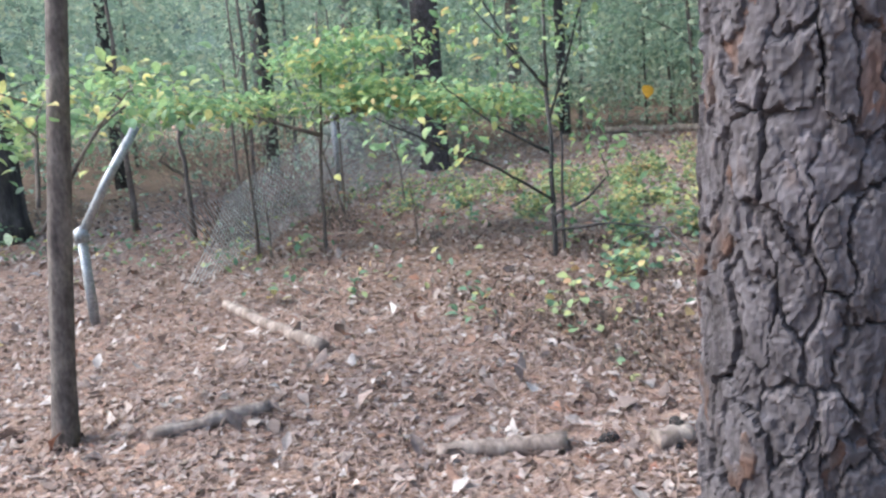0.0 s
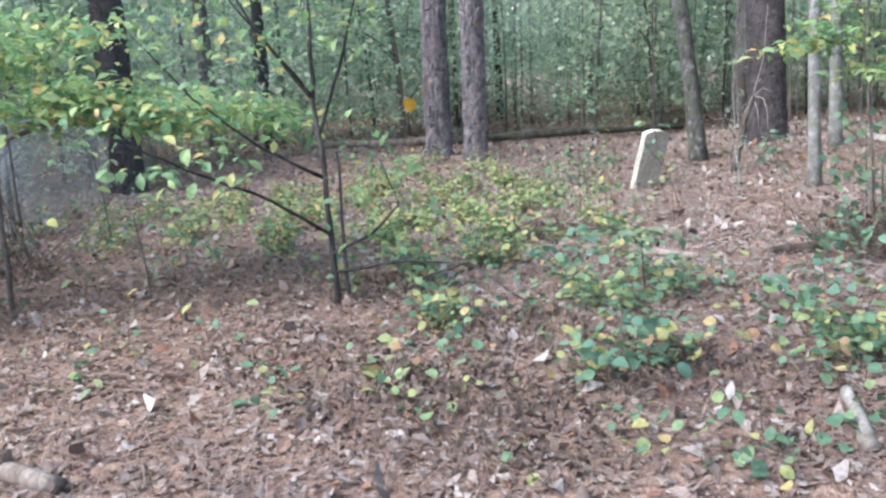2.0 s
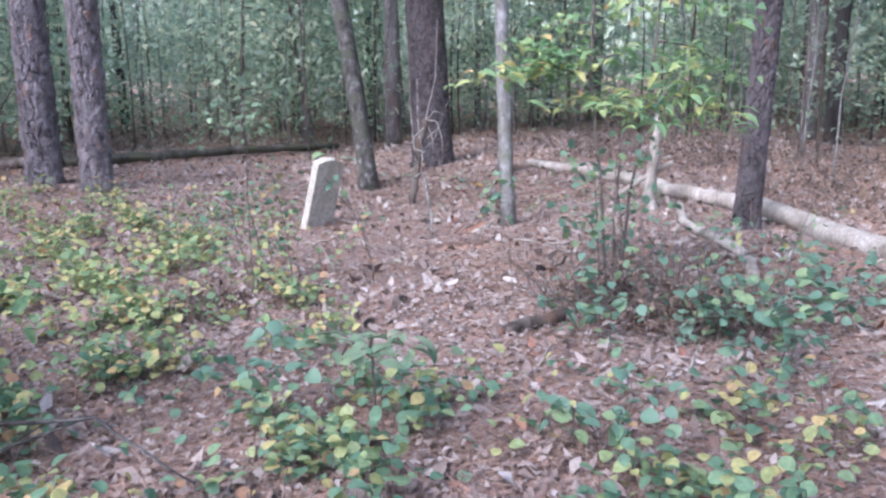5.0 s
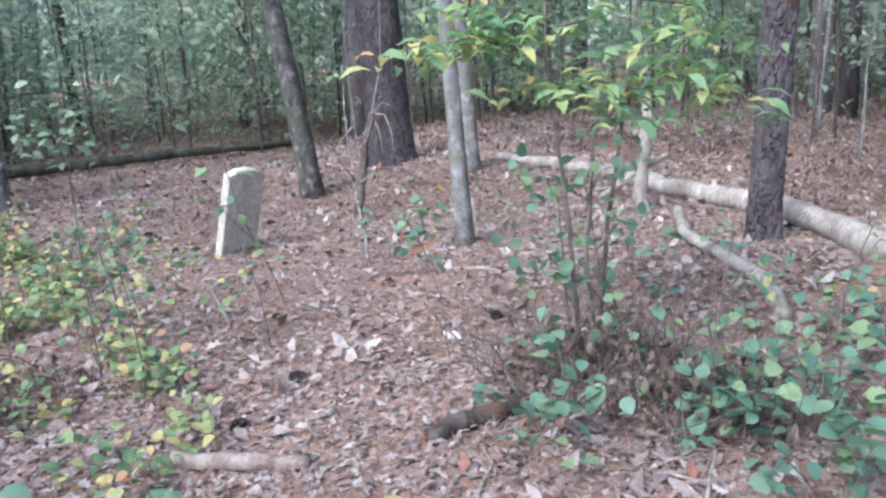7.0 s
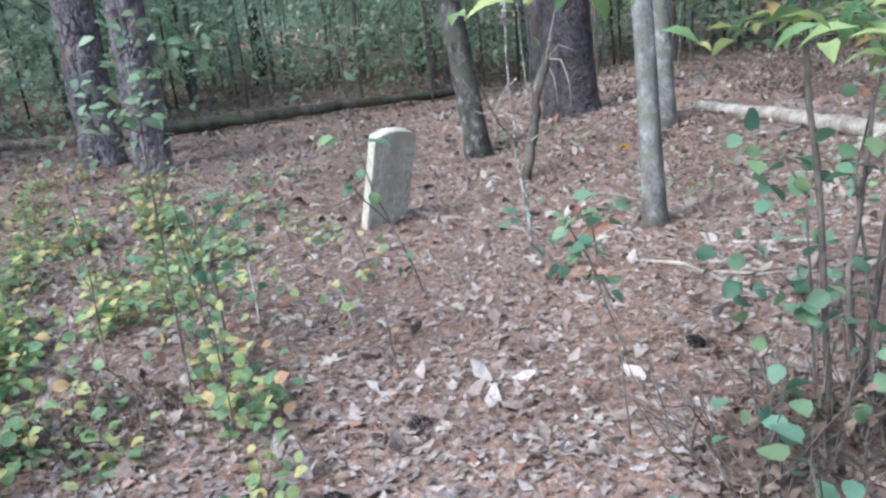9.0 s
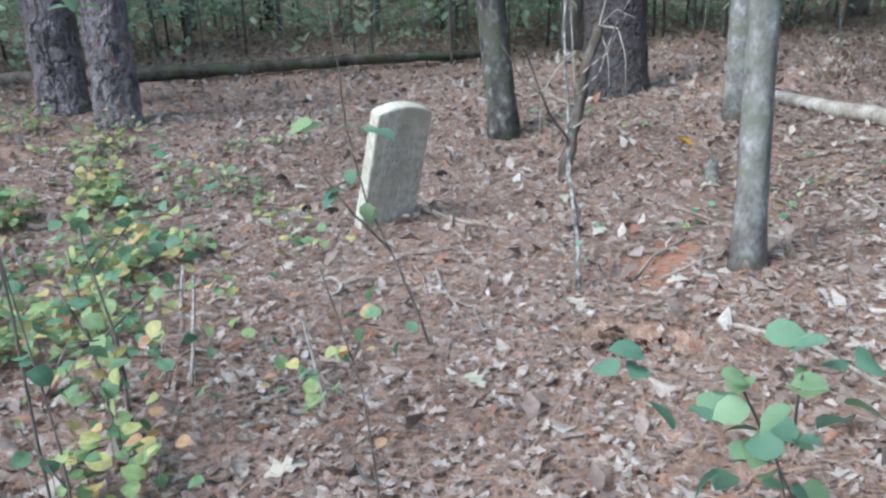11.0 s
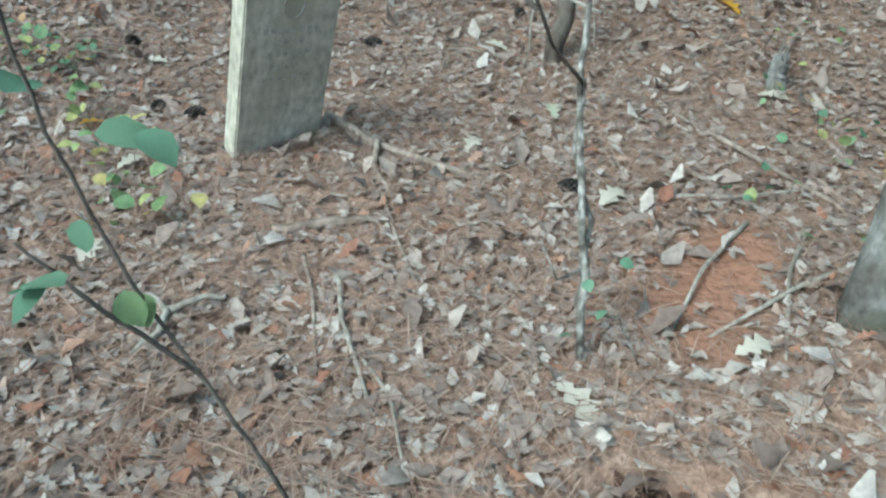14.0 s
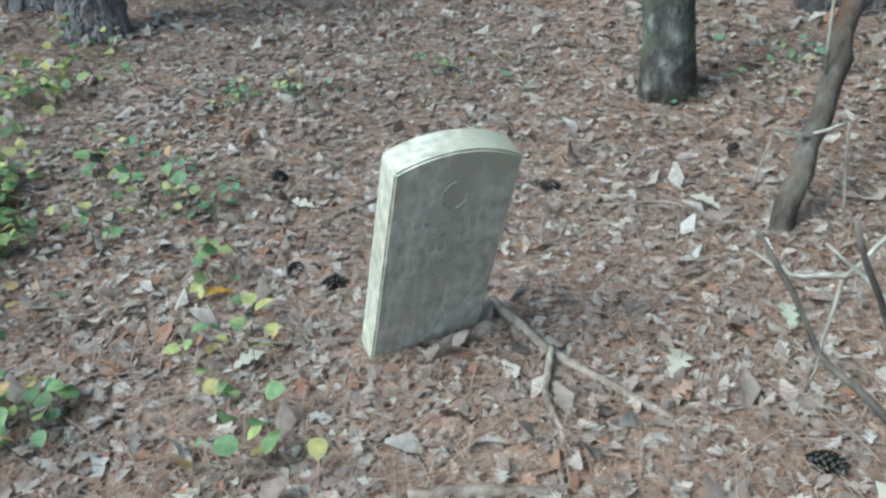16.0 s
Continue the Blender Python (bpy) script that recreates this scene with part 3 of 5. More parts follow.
# ---- saplings ----
def stem_part(name, t, pts, r0, r1, material, sides=7):
    pts = np.asarray(pts, float)
    k = 4 * (len(pts) - 1) + 1
    s = np.linspace(0, len(pts) - 1, k)
    q = np.stack([np.interp(s, np.arange(len(pts)), pts[:, i]) for i in range(3)], -1)
    q[1:-1] += rng.normal(0, r0 * 0.25, (k - 2, 3))
    part(name, Geo().tube(q, np.linspace(r0, r1, k), sides, 0.05), material, t)
    return q


def fork_sapling():
    """The bare-legged sapling with long low branches beside the path."""
    x, y = -0.40, -4.93
    t = thing("sapling", (x, y, gz(x, y)), "thin dark forked sapling with sparse yellow-green leaves", "sapling", "saplings")
    main = stem_part("stem", t, [(0, 0, -0.05), (-0.1, 0.1, 0.6), (-0.25, 0.24, 1.2), (-0.22, 0.2, 1.75), (-0.2, 0.2, 2.6)], 0.021, 0.009, DARK)
    stem_part("stem", t, [(0.05, 0.05, -0.03), (0.0, 0.1, 0.5), (-0.05, 0.16, 0.9)], 0.014, 0.007, DARK)
    tips = [main[-1], main[-3], main[-5]]
    for pts in ([(-0.06, 0.05, 0.42), (-0.06, -0.45, 0.7), (-0.04, -1.03, 0.93), (-0.1, -1.4, 1.12)],
                [(-0.04, 0.03, 0.3), (0.18, 0.16, 0.42), (0.34, 0.22, 0.59), (0.2, 0.25, 0.84)],
                [(0.0, 0.02, 0.2), (0.4, 0.16, 0.26), (0.78, 0.25, 0.25), (1.18, 0.08, 0.12)],
                [(0.3, 0.2, 0.02), (0.5, 0.22, 0.16), (0.74, 0.25, 0.25)],
                [(-0.25, 0.24, 1.2), (-0.42, 0.1, 1.5), (-0.62, -0.05, 1.9), (-0.7, -0.1, 2.4)],
                [(-0.2, 0.2, 1.0), (-0.05, 0.25, 1.4), (0.1, 0.3, 1.9), (0.2, 0.35, 2.4)],
                [(-0.25, 0.24, 1.22), (-0.25, -0.1, 1.5), (-0.3, -0.4, 1.8)],
                [(-0.15, 0.14, 0.75), (-0.3, -0.2, 0.95), (-0.5, -0.5, 1.25), (-0.7, -0.7, 1.6)]):
        q = stem_part("branch", t, pts, 0.012, 0.004, DARK, 5)
        tips += [q[-1], q[-4], q[len(q) // 2]] if pts[-1][2] > 0.5 else []
    leaves_at("foliage", tips, 30, (0.2, 0.2, 0.1), (0.05, 0.095), OVAL, CANOPY, t, "sparse yellow-green leaves")
    lf = scatter_mesh("hanging_leaf", ROUND, np.array([[-0.4, 1.6, 1.18]]), np.array([0.6]), np.array([-1.1]), np.array([0.3]), 0.13, YELLOW)
    part("hanging_leaf", lf, None, t, "single orange-yellow leaf")


fork_sapling()


def leafy_sapling(x, y, stems, sprays, label, per=26, size=(0.07, 0.13), template=OVAL, material=CANOPY, flat=0.35, spread=(0.16, 0.16, 0.05), r=0.012, bark=None, single=False):
    """Thin stems that carry flat sprays of leaves: sprays are (start, end) of twigs, from the foot."""
    t = thing("sapling", (x, y, gz(x, y)), label, "sapling", "saplings")
    for pts in stems:
        stem_part("stem", t, pts, r, r * 0.45, bark or TWIG, 6)
    tips = []
    for a, b in sprays:
        q = stem_part("twig", t, [a, ((a[0] + b[0]) / 2, (a[1] + b[1]) / 2, (a[2] + b[2]) / 2 + 0.06), b], min(0.006, r * 0.7), 0.0015, TWIG, 4)
        tips += [q[2], q[4], q[6], q[8]]
    if tips and single:
        me = leaf_mesh(template, material)
        for tip in tips:
            for _ in range(per):
                ob = part("leaf", me, None, t)
                c = tip + rng.normal(0, 1, 3) * np.asarray(spread)
                ob.matrix_basis = pose(*c, math.degrees(rng.normal(-0.25, flat)), math.degrees(rng.normal(0, flat)), rng.uniform(0, 360)) @ Matrix.Scale(rng.uniform(*size), 4)
    elif tips:
        leaves_at("foliage", tips, per, spread, size, template, material, t, "", flat)
    return t


LEAVES = {}


def leaf_mesh(template, material):
    key = (id(template), material.name)
    if key not in LEAVES:
        g = Geo()
        g.add(template[0], template[1])
        LEAVES[key] = g.mesh("leaf", material)
    return LEAVES[key]


# by the dead logs: two stems with drooping sprays of long leaves at head height
leafy_sapling(2.4, -2.42, [[(0, 0, -0.05), (-0.05, 0.02, 0.6), (-0.14, 0.03, 1.3), (-0.12, 0.1, 2.2)], [(0.06, 0.05, -0.05), (0.12, 0.08, 0.6), (0.22, 0.1, 1.3), (0.28, 0.12, 2.1)], [(0.05, -0.05, -0.05), (0.02, -0.02, 0.5), (0.05, 0, 0.95)]],
              [((-0.14, 0.03, 1.28), (-0.7, -0.18, 1.33)), ((-0.14, 0.03, 1.29), (-0.6, 0.05, 1.32)), ((0.2, 0.1, 1.14), (-0.25, 0.35, 1.15)), ((0.22, 0.1, 1.19), (0.6, -0.1, 1.05)), ((-0.12, 0.06, 1.39), (0.35, -0.1, 1.35)), ((0.25, 0.1, 1.49), (0.75, 0.3, 1.3)), ((-0.12, 0.1, 1.59), (-0.5, 0.25, 1.5)), ((-0.1, 0.1, 1.74), (0.2, 0.5, 1.65)), ((0.28, 0.1, 1.74), (0.6, -0.15, 1.6)), ((0.22, 0.1, 1.14), (0.15, 0.45, 1.1)), ((-0.14, 0.03, 1.4), (-0.4, -0.1, 1.38)), ((-0.1, 0.03, 1.15), (0.1, -0.3, 1.08)), ((0.22, 0.1, 1.3), (0.4, -0.3, 1.2))],
              "leafy young hickory with drooping yellow-green sprays", 12, (0.075, 0.145), LONG, CANOPY, 0.3, (0.1, 0.1, 0.03), single=True)
# its lower vine leaves
leafy_sapling(2.46, -2.5, [[(0, 0, -0.05), (0.02, 0.05, 0.35), (-0.04, 0.1, 0.75), (0.05, 0.12, 1.25)], [(-0.1, 0, -0.05), (-0.14, 0.05, 0.4), (-0.16, 0.08, 0.8)]],
              [((0, 0, 0.1), (0.2, -0.1, 0.25)), ((0, 0.03, 0.3), (-0.15, -0.1, 0.4)), ((0, 0.05, 0.5), (0.18, 0.05, 0.6)), ((-0.04, 0.1, 0.7), (0.08, 0.0, 0.85)), ((-0.14, 0.05, 0.4), (-0.3, 0.0, 0.5)), ((-0.15, 0.08, 0.7), (-0.28, 0.1, 0.8)), ((0.02, 0.1, 1.0), (0.2, 0.05, 1.1)), ((-0.1, 0, 0.1), (-0.3, -0.15, 0.18))],
              "green vine with round leaves climbing a sapling", 5, (0.04, 0.07), ROUND, TEAL, 0.7, (0.07, 0.07, 0.07), 0.006, single=True)
# near the stone: a crooked stem with a few broad leaves
crook = leafy_sapling(0.8, -1.22, [[(0, 0, -0.05), (-0.05, -0.03, 0.15), (-0.1, -0.05, 0.3), (-0.2, -0.08, 0.55), (-0.24, -0.12, 0.8), (-0.245, -0.14, 1.0), (-0.27, -0.15, 1.25)], [(-0.13, -0.06, 0.38), (-0.26, -0.12, 0.55), (-0.31, -0.15, 0.64)]], [], "crooked dark stem with a few broad blue-green leaves", r=0.0048)
for x, y, z, size, rx, ry, rz in ((-0.3, -0.14, 0.82, 0.1, -25, 10, 70), (-0.33, -0.17, 0.83, 0.085, -30, -15, 130), (-0.28, -0.12, 0.85, 0.075, -10, 20, 20), (-0.2, -0.08, 0.79, 0.08, -20, 10, -60), (-0.15, -0.06, 0.79, 0.065, -35, 0, -100), (-0.2, -0.1, 0.55, 0.06, -75, 20, 200), (-0.17, -0.08, 0.53, 0.058, -70, -20, 150), (-0.22, -0.18, 0.62, 0.085, -20, 15, 90), (-0.26, -0.17, 0.6, 0.07, -40, 0, 140), (-0.24, -0.1, 0.66, 0.05, -80, 0, 180)):
    ob = part("leaf", leaf_mesh(ROUND, TEAL), None, crook)
    ob.matrix_basis = pose(x, y, z, rx, ry, rz) @ Matrix.Scale(size, 4)
# thin double stem by the clay with pale dead vines
vine = leafy_sapling(1.23, -0.71, [[(0, 0, -0.05), (-0.025, 0.05, 0.2), (-0.07, 0.13, 0.4), (-0.1, 0.21, 0.57), (-0.115, 0.27, 0.73), (-0.15, 0.35, 0.95), (-0.16, 0.42, 1.3)], [(0.022, 0.0, -0.05), (-0.03, 0.05, 0.14), (-0.035, 0.12, 0.3), (-0.09, 0.17, 0.44), (-0.095, 0.21, 0.58)]], [], "thin twisted double stem mottled with pale lichen", r=0.01, bark=VINEBARK)
for bark, pts in ((TWIG, [(-0.1, 0.21, 0.57), (-0.15, 0.04, 0.7), (-0.2, -0.13, 0.92), (-0.25, -0.2, 1.05)]), (TWIG, [(-0.17, -0.03, 0.78), (-0.24, -0.02, 0.83), (-0.31, -0.06, 0.96)]), (VINEBARK, [(-0.085, 0.27, 0.73), (0.0, 0.28, 0.82), (0.05, 0.3, 1.0), (0.13, 0.32, 1.15)]), (VINEBARK, [(-0.09, 0.3, 0.8), (0.03, 0.22, 0.9), (0.1, 0.2, 1.05)]),
                  (DEADWOOD, [(-0.085, 0.26, 0.7), (-0.16, 0.27, 0.72), (-0.25, 0.26, 0.79)]), (DEADWOOD, [(-0.1, 0.34, 0.9), (-0.17, 0.3, 0.83), (-0.22, 0.28, 0.74), (-0.23, 0.27, 0.56)]), (DEADWOOD, [(-0.22, 0.28, 0.74), (-0.28, 0.29, 0.72), (-0.34, 0.3, 0.74)]), (VINEBARK, [(0, 0, 0.15), (0.06, 0.04, 0.12), (0.12, 0.02, 0.02)]), (VINEBARK, [(-0.03, 0.06, 0.22), (-0.08, 0.03, 0.2), (-0.12, 0.05, 0.26)])):
    stem_part("twig", vine, pts, 0.0045, 0.0018, bark, 5)
for x, y, z in ((-0.03, -0.02, 0.1), (0.03, 0.01, 0.16), (-0.02, 0.02, 0.22), (0.04, -0.01, 0.3)):
    ob = part("leaf", leaf_mesh(ROUND, TEAL), None, vine)
    ob.matrix_basis = pose(x, y, z, -20, 25, 900 * z) @ Matrix.Scale(0.032, 4)

# slim stems beside the clearing
for x, y, h, lx, ly in ((0.55, -2.62, 0.85, -0.12, 0.05), (0.95, -2.1, 0.6, -0.15, 0.05), (-0.3, -2.2, 0.9, -0.1, 0.1), (2.75, -3.1, 0.8, 0.1, 0.1), (3.3, -2.7, 0.8, 0.2, 0.0)):
    leafy_sapling(x, y, [[(0, 0, -0.05), (lx * 0.3, ly * 0.5, h * 0.5), (lx, ly, h)]], [((lx * 0.5, ly * 0.5, h * 0.6), (lx + 0.1, ly + 0.1, h * 0.7)), ((lx * 0.3, ly * 0.4, h * 0.4), (lx - 0.12, ly, h * 0.5))], "thin bare seedling with a few small leaves", 3, (0.03, 0.05), ROUND, GREEN, 0.6, (0.06, 0.06, 0.04), 0.0035)

# large leafy seedlings close to the path
leafy_sapling(1.84, -2.52, [[(0, 0, -0.05), (-0.03, -0.03, 0.35), (-0.12, -0.08, 0.66)]], [((-0.1, -0.06, 0.58), (-0.22, -0.1, 0.7)), ((-0.08, -0.06, 0.6), (-0.1, -0.18, 0.76)), ((-0.04, -0.03, 0.45), (-0.16, -0.12, 0.6))], "low vine with round fresh green leaves", 3, (0.038, 0.056), ROUND, TEAL, 0.4, (0.04, 0.04, 0.03), 0.003, single=True)
leafy_sapling(0.1, -2.05, [[(0.1, 0, -0.05), (0.06, 0.03, 0.3), (-0.02, 0.05, 0.62)], [(0, 0.05, -0.05), (-0.1, 0.1, 0.3), (-0.14, 0.12, 0.55)]], [((0, 0.03, 0.3), (0.22, 0.2, 0.42)), ((-0.05, 0.05, 0.3), (-0.25, 0.1, 0.42)), ((0, 0.05, 0.5), (0.1, 0.3, 0.6)), ((-0.1, 0.1, 0.45), (-0.1, 0.35, 0.5)), ((0, 0, 0.15), (0.2, 0.05, 0.28))], "bushy seedling with green and yellowing leaves", 9, (0.028, 0.055), ROUND, GREEN, 0.5, (0.1, 0.1, 0.08), 0.006)
leafy_sapling(1.25, -4.12, [[(0, 0, -0.05), (0.0, -0.1, 0.25), (0.02, -0.2, 0.42)]], [((0, -0.1, 0.3), (-0.22, -0.2, 0.42)), ((0, -0.12, 0.32), (0.25, -0.22, 0.38)), ((0, -0.15, 0.36), (0.05, -0.38, 0.42))], "seedling with broad drooping blue-green leaves", 4, (0.06, 0.1), OVAL, PALEGREEN, 0.3, (0.06, 0.06, 0.02), 0.006, single=True)

for x, y, label in ((2.2, -3.08, "fresh green vine leaves over a rotten log"), (3.12, -3.12, "clump of broad green vine leaves in dead brush"), (3.4, -2.9, "clump of broad green vine leaves in dead brush"), (3.0, -3.55, "clump of broad green vine leaves in dead brush"), (2.15, -4.35, "trailing vine with broad blue-green leaves"), (1.55, -5.55, "trailing vine with broad blue-green leaves"), (0.75, -4.0, "trailing vine with broad blue-green leaves")):
    leafy_sapling(x, y, [[(0, 0, -0.03), (0.03, -0.02, 0.12), (0.06, -0.05, 0.24)], [(0, 0, -0.03), (-0.08, 0.02, 0.1), (-0.16, 0.0, 0.15)]], [((0.04, -0.03, 0.15), (0.2, -0.08, 0.2)), ((0.03, -0.02, 0.12), (-0.02, -0.2, 0.2)), ((-0.08, 0.02, 0.1), (-0.24, -0.06, 0.17)), ((0.06, -0.05, 0.24), (0.02, 0.1, 0.27))], label, 2, (0.05, 0.085), ROUND, TEAL, 0.4, (0.035, 0.035, 0.025), 0.003, single=True)

# slim bush with pale leaves at head height beside the path
leafy_sapling(0.24, -2.4, [[(0, 0, -0.05), (-0.02, 0.02, 0.55), (0.0, 0.0, 1.0), (-0.02, 0.0, 1.3)]],
              [((0, 0, 1.05), (-0.24, 0.05, 1.16)), ((0, 0, 1.1), (0.22, 0.1, 1.3)), ((0, 0, 1.0), (-0.2, -0.1, 1.0)), ((0, 0, 1.15), (-0.1, 0.15, 1.33)), ((0, 0, 1.0), (0.12, -0.15, 1.1))],
              "slim bush with pale grey-green leaves on a thin stem", 5, (0.045, 0.07), OVAL, PALEGREEN, 0.45, (0.05, 0.05, 0.04), 0.004, single=True)
# leafy branches reaching over the old fence
leafy_sapling(0.10, -8.36, [[(0, 0, 0.9), (-0.1, 0.3, 1.3), (-0.3, 0.6, 1.45)], [(0, 0, 1.0), (-0.3, 0.1, 1.35), (-0.9, 0.3, 1.5)]],
              [((-0.1, 0.3, 1.3), (0.2, 0.5, 1.45)), ((-0.2, 0.5, 1.4), (-0.6, 0.6, 1.5)), ((-0.4, 0.15, 1.4), (-0.5, -0.3, 1.5)), ((-0.8, 0.3, 1.5), (-1.3, 0.6, 1.5)), ((-0.2, 0.1, 1.25), (0.1, -0.2, 1.4)), ((-0.3, 0.1, 1.35), (-0.7, -0.1, 1.2))],
              "leafy side branches of a slim sapling, pale green", 24, (0.05, 0.09), OVAL, CANOPY, 0.35, (0.16, 0.16, 0.06), 0.01)
leafy_sapling(-2.35, -5.75, [[(0, 0, -0.05), (-0.05, 0.05, 0.7), (0.0, 0.1, 1.3), (0.05, 0.1, 2.0)], [(0.0, 0.1, 1.1), (0.4, 0.4, 1.25), (0.9, 0.9, 1.2)], [(0, 0.05, 1.0), (-0.3, -0.4, 1.2), (-0.6, -0.9, 1.25)]],
              [((0.2, 0.2, 1.2), (0.6, 0.1, 1.3)), ((0.4, 0.4, 1.25), (0.2, 0.9, 1.3)), ((0.6, 0.6, 1.22), (1.1, 0.5, 1.2)), ((0.9, 0.9, 1.2), (1.3, 1.3, 1.1)), ((0.8, 0.8, 1.2), (0.6, 1.3, 1.15)), ((-0.3, -0.4, 1.2), (0.1, -0.6, 1.3)), ((-0.5, -0.7, 1.22), (-0.9, -0.8, 1.35)), ((-0.6, -0.9, 1.25), (-0.5, -1.4, 1.3)), ((0, 0.1, 1.5), (-0.5, 0.4, 1.6)), ((0, 0.1, 1.5), (0.5, -0.2, 1.65)), ((0, 0.1, 1.7), (0.3, 0.6, 1.75)), ((0.45, 0.4, 1.24), (0.8, 0.1, 1.35))],
              "spreading understorey tree with flat sprays of yellow-green leaves", 75, (0.06, 0.11), OVAL, CANOPY, 0.3, (0.22, 0.22, 0.06), 0.02)


# ---- logs, snags and sticks ----
def log(name, pts, r0, r1, material, label, category="log", group="fallen wood", sides=12, rough=0.06, sink=0.3):
    pts = np.asarray([(x, y, gz(x, y) + dz) for x, y, dz in pts], float)
    k = 6 * (len(pts) - 1) + 1
    s = np.linspace(0, len(pts) - 1, k)
    q = np.stack([np.interp(s, np.arange(len(pts)), pts[:, i]) for i in range(3)], -1)
    r = np.linspace(r0, r1, k)
    q[:, 2] += r * (1 - sink)
    q[1:-1] += rng.normal(0, 1, (k - 2, 3)) * r[1:-1, None] * 0.12
    o = q[0].copy()
    ob = part(name, Geo().tube(q - o, r, sides, rough), material)
    ob.location = o
    return tagged(ob, label, category, group)


log("fallen_log", [(-6.9, 3.1, 0), (-5.6, 3.3, 0), (-4.2, 3.5, 0.02)], 0.07, 0.08, TANWOOD, "grey-brown fallen trunk behind the pines")
log("fallen_log", [(-4.2, 3.55, 0.02), (-3.1, 4.5, 0.05), (-2.05, 5.6, 0.08), (-1.0, 6.75, 0.05)], 0.08, 0.05, MOSSY, "dark mossy fallen trunk at the back of the clearing", rough=0.14)
log("fallen_log", [(2.15, 2.8, 0.0), (2.7, 2.15, 0.02), (3.22, 1.45, 0.02), (3.55, 0.9, 0.02), (4.08, 0.05, 0.02), (4.25, -1.1, 0.0), (4.45, -2.0, -0.03)], 0.05, 0.1, DEADWOOD, "bleached barkless fallen trunk")
log("fallen_branch", [(3.34, -0.12, 0.1), (3.27, -0.6, 0.03), (3.44, -1.6, 0.0)], 0.036, 0.042, DEADWOOD, "pale broken branch beside the fallen trunk")
log("fallen_branch", [(3.43, -1.76, 0.0), (3.37, -2.08, 0.0)], 0.045, 0.04, DEADWOOD, "short pale broken piece of branch")
log("fallen_branch", [(2.95, 0.9, 0.0), (3.25, 0.6, 0.3), (3.4, 0.45, 0.42)], 0.025, 0.02, DEADWOOD, "pale forked branch propped on the fallen trunk")
log("fallen_log", [(-1.42, -7.05, 0), (-0.7, -7.1, 0.02), (-0.02, -7.08, 0)], 0.033, 0.037, TANWOOD, "short brown log lying in leaves")
log("fallen_branch", [(0.42, -8.15, 0), (0.5, -7.9, 0.01), (0.53, -7.66, 0)], 0.03, 0.035, TANWOOD, "short weathered branch lying in leaves")
log("fallen_branch", [(1.38, -7.38, 0), (1.55, -7.18, 0.01), (1.68, -7.0, 0)], 0.03, 0.04, TANWOOD, "broken tan branch lying in leaves")
log("fallen_branch", [(2.36, -5.3, 0.01), (2.42, -5.55, 0.01), (2.46, -5.72, 0)], 0.024, 0.03, DEADWOOD, "pale broken log end among vines")
log("fallen_branch", [(0.88, -3.18, 0), (1.12, -3.24, 0.015), (1.38, -3.25, 0)], 0.035, 0.03, TANWOOD, "short tan log beside the path")
log("fallen_log", [(1.78, -3.13, 0), (1.93, -3.0, 0.0), (2.1, -2.9, 0.01)], 0.034, 0.042, GREYWOOD, "half-rotten brown log under vine leaves", sink=0.45)
log("rotten_wood", [(1.92, -6.78, 0), (1.98, -6.65, 0.02)], 0.042, 0.036, TANWOOD, "pale rotten wood chunk in leaves", "wood")
# forked stick at the foot of the stone
log("stick", [(0.2, 0.33, 0.02), (0.43, 0.2, 0.01), (0.86, 0.04, 0.0)], 0.016, 0.011, TANWOOD, "brown forked stick at the stone's foot", "stick", "sticks", 7, 0.08)
log("stick", [(0.43, 0.2, 0.03), (0.48, 0.03, 0.02), (0.62, -0.15, 0.0)], 0.011, 0.007, TANWOOD, "brown side piece of a stick in leaves", "stick", "sticks", 6, 0.08)
for a, b, c, r, m in (((1.6, -0.02), (1.48, -0.3), (1.4, -0.62), 0.008, DEADWOOD), ((1.75, -0.05), (1.68, -0.3), (1.66, -0.6), 0.008, DEADWOOD), ((1.9, -0.15), (1.7, -0.35), (1.5, -0.55), 0.009, DEADWOOD), ((1.3, 0.05), (1.6, 0.1), (1.9, 0.3), 0.009, DEADWOOD), ((0.45, -0.45), (0.55, -0.62), (0.68, -0.9), 0.007, TANWOOD), ((-0.6, 0.5), (-0.45, 0.75), (-0.4, 0.95), 0.008, TANWOOD),
                      ((2.1, -1.2), (2.3, -1.3), (2.7, -1.2), 0.01, DEADWOOD), ((2.2, -0.8), (2.5, -0.9), (2.9, -0.7), 0.012, DEADWOOD), ((0.35, -1.8), (0.5, -1.6), (0.55, -1.3), 0.008, TANWOOD), ((2.4, 1.6), (2.8, 1.75), (3.2, 2.1), 0.014, DEADWOOD), ((-4.9, 3.9), (-4.3, 3.2), (-3.9, 3.0), 0.015, DEADWOOD), ((-6.6, 2.7), (-5.9, 2.6), (-5.2, 2.75), 0.012, DEADWOOD),
                      ((2.6, -3.6), (2.75, -3.2), (2.7, -2.9), 0.008, DEADWOOD), ((2.35, -3.5), (2.55, -3.35), (2.9, -3.5), 0.01, TANWOOD), ((1.9, -3.6), (2.0, -3.3), (1.95, -3.1), 0.007, DEADWOOD), ((0.2, 1.0), (0.5, 1.1), (0.9, 1.0), 0.008, TANWOOD), ((0.7, -0.75), (0.85, -0.9), (1.0, -1.2), 0.006, DEADWOOD)):
    log("stick", [(*a, 0.0), (*b, 0.02), (*c, 0.0)], r, r * 0.5, m, "thin dry stick lying on the leaves" if m is TANWOOD else "thin bleached stick lying on the leaves", "stick", "sticks", 6, 0.08)


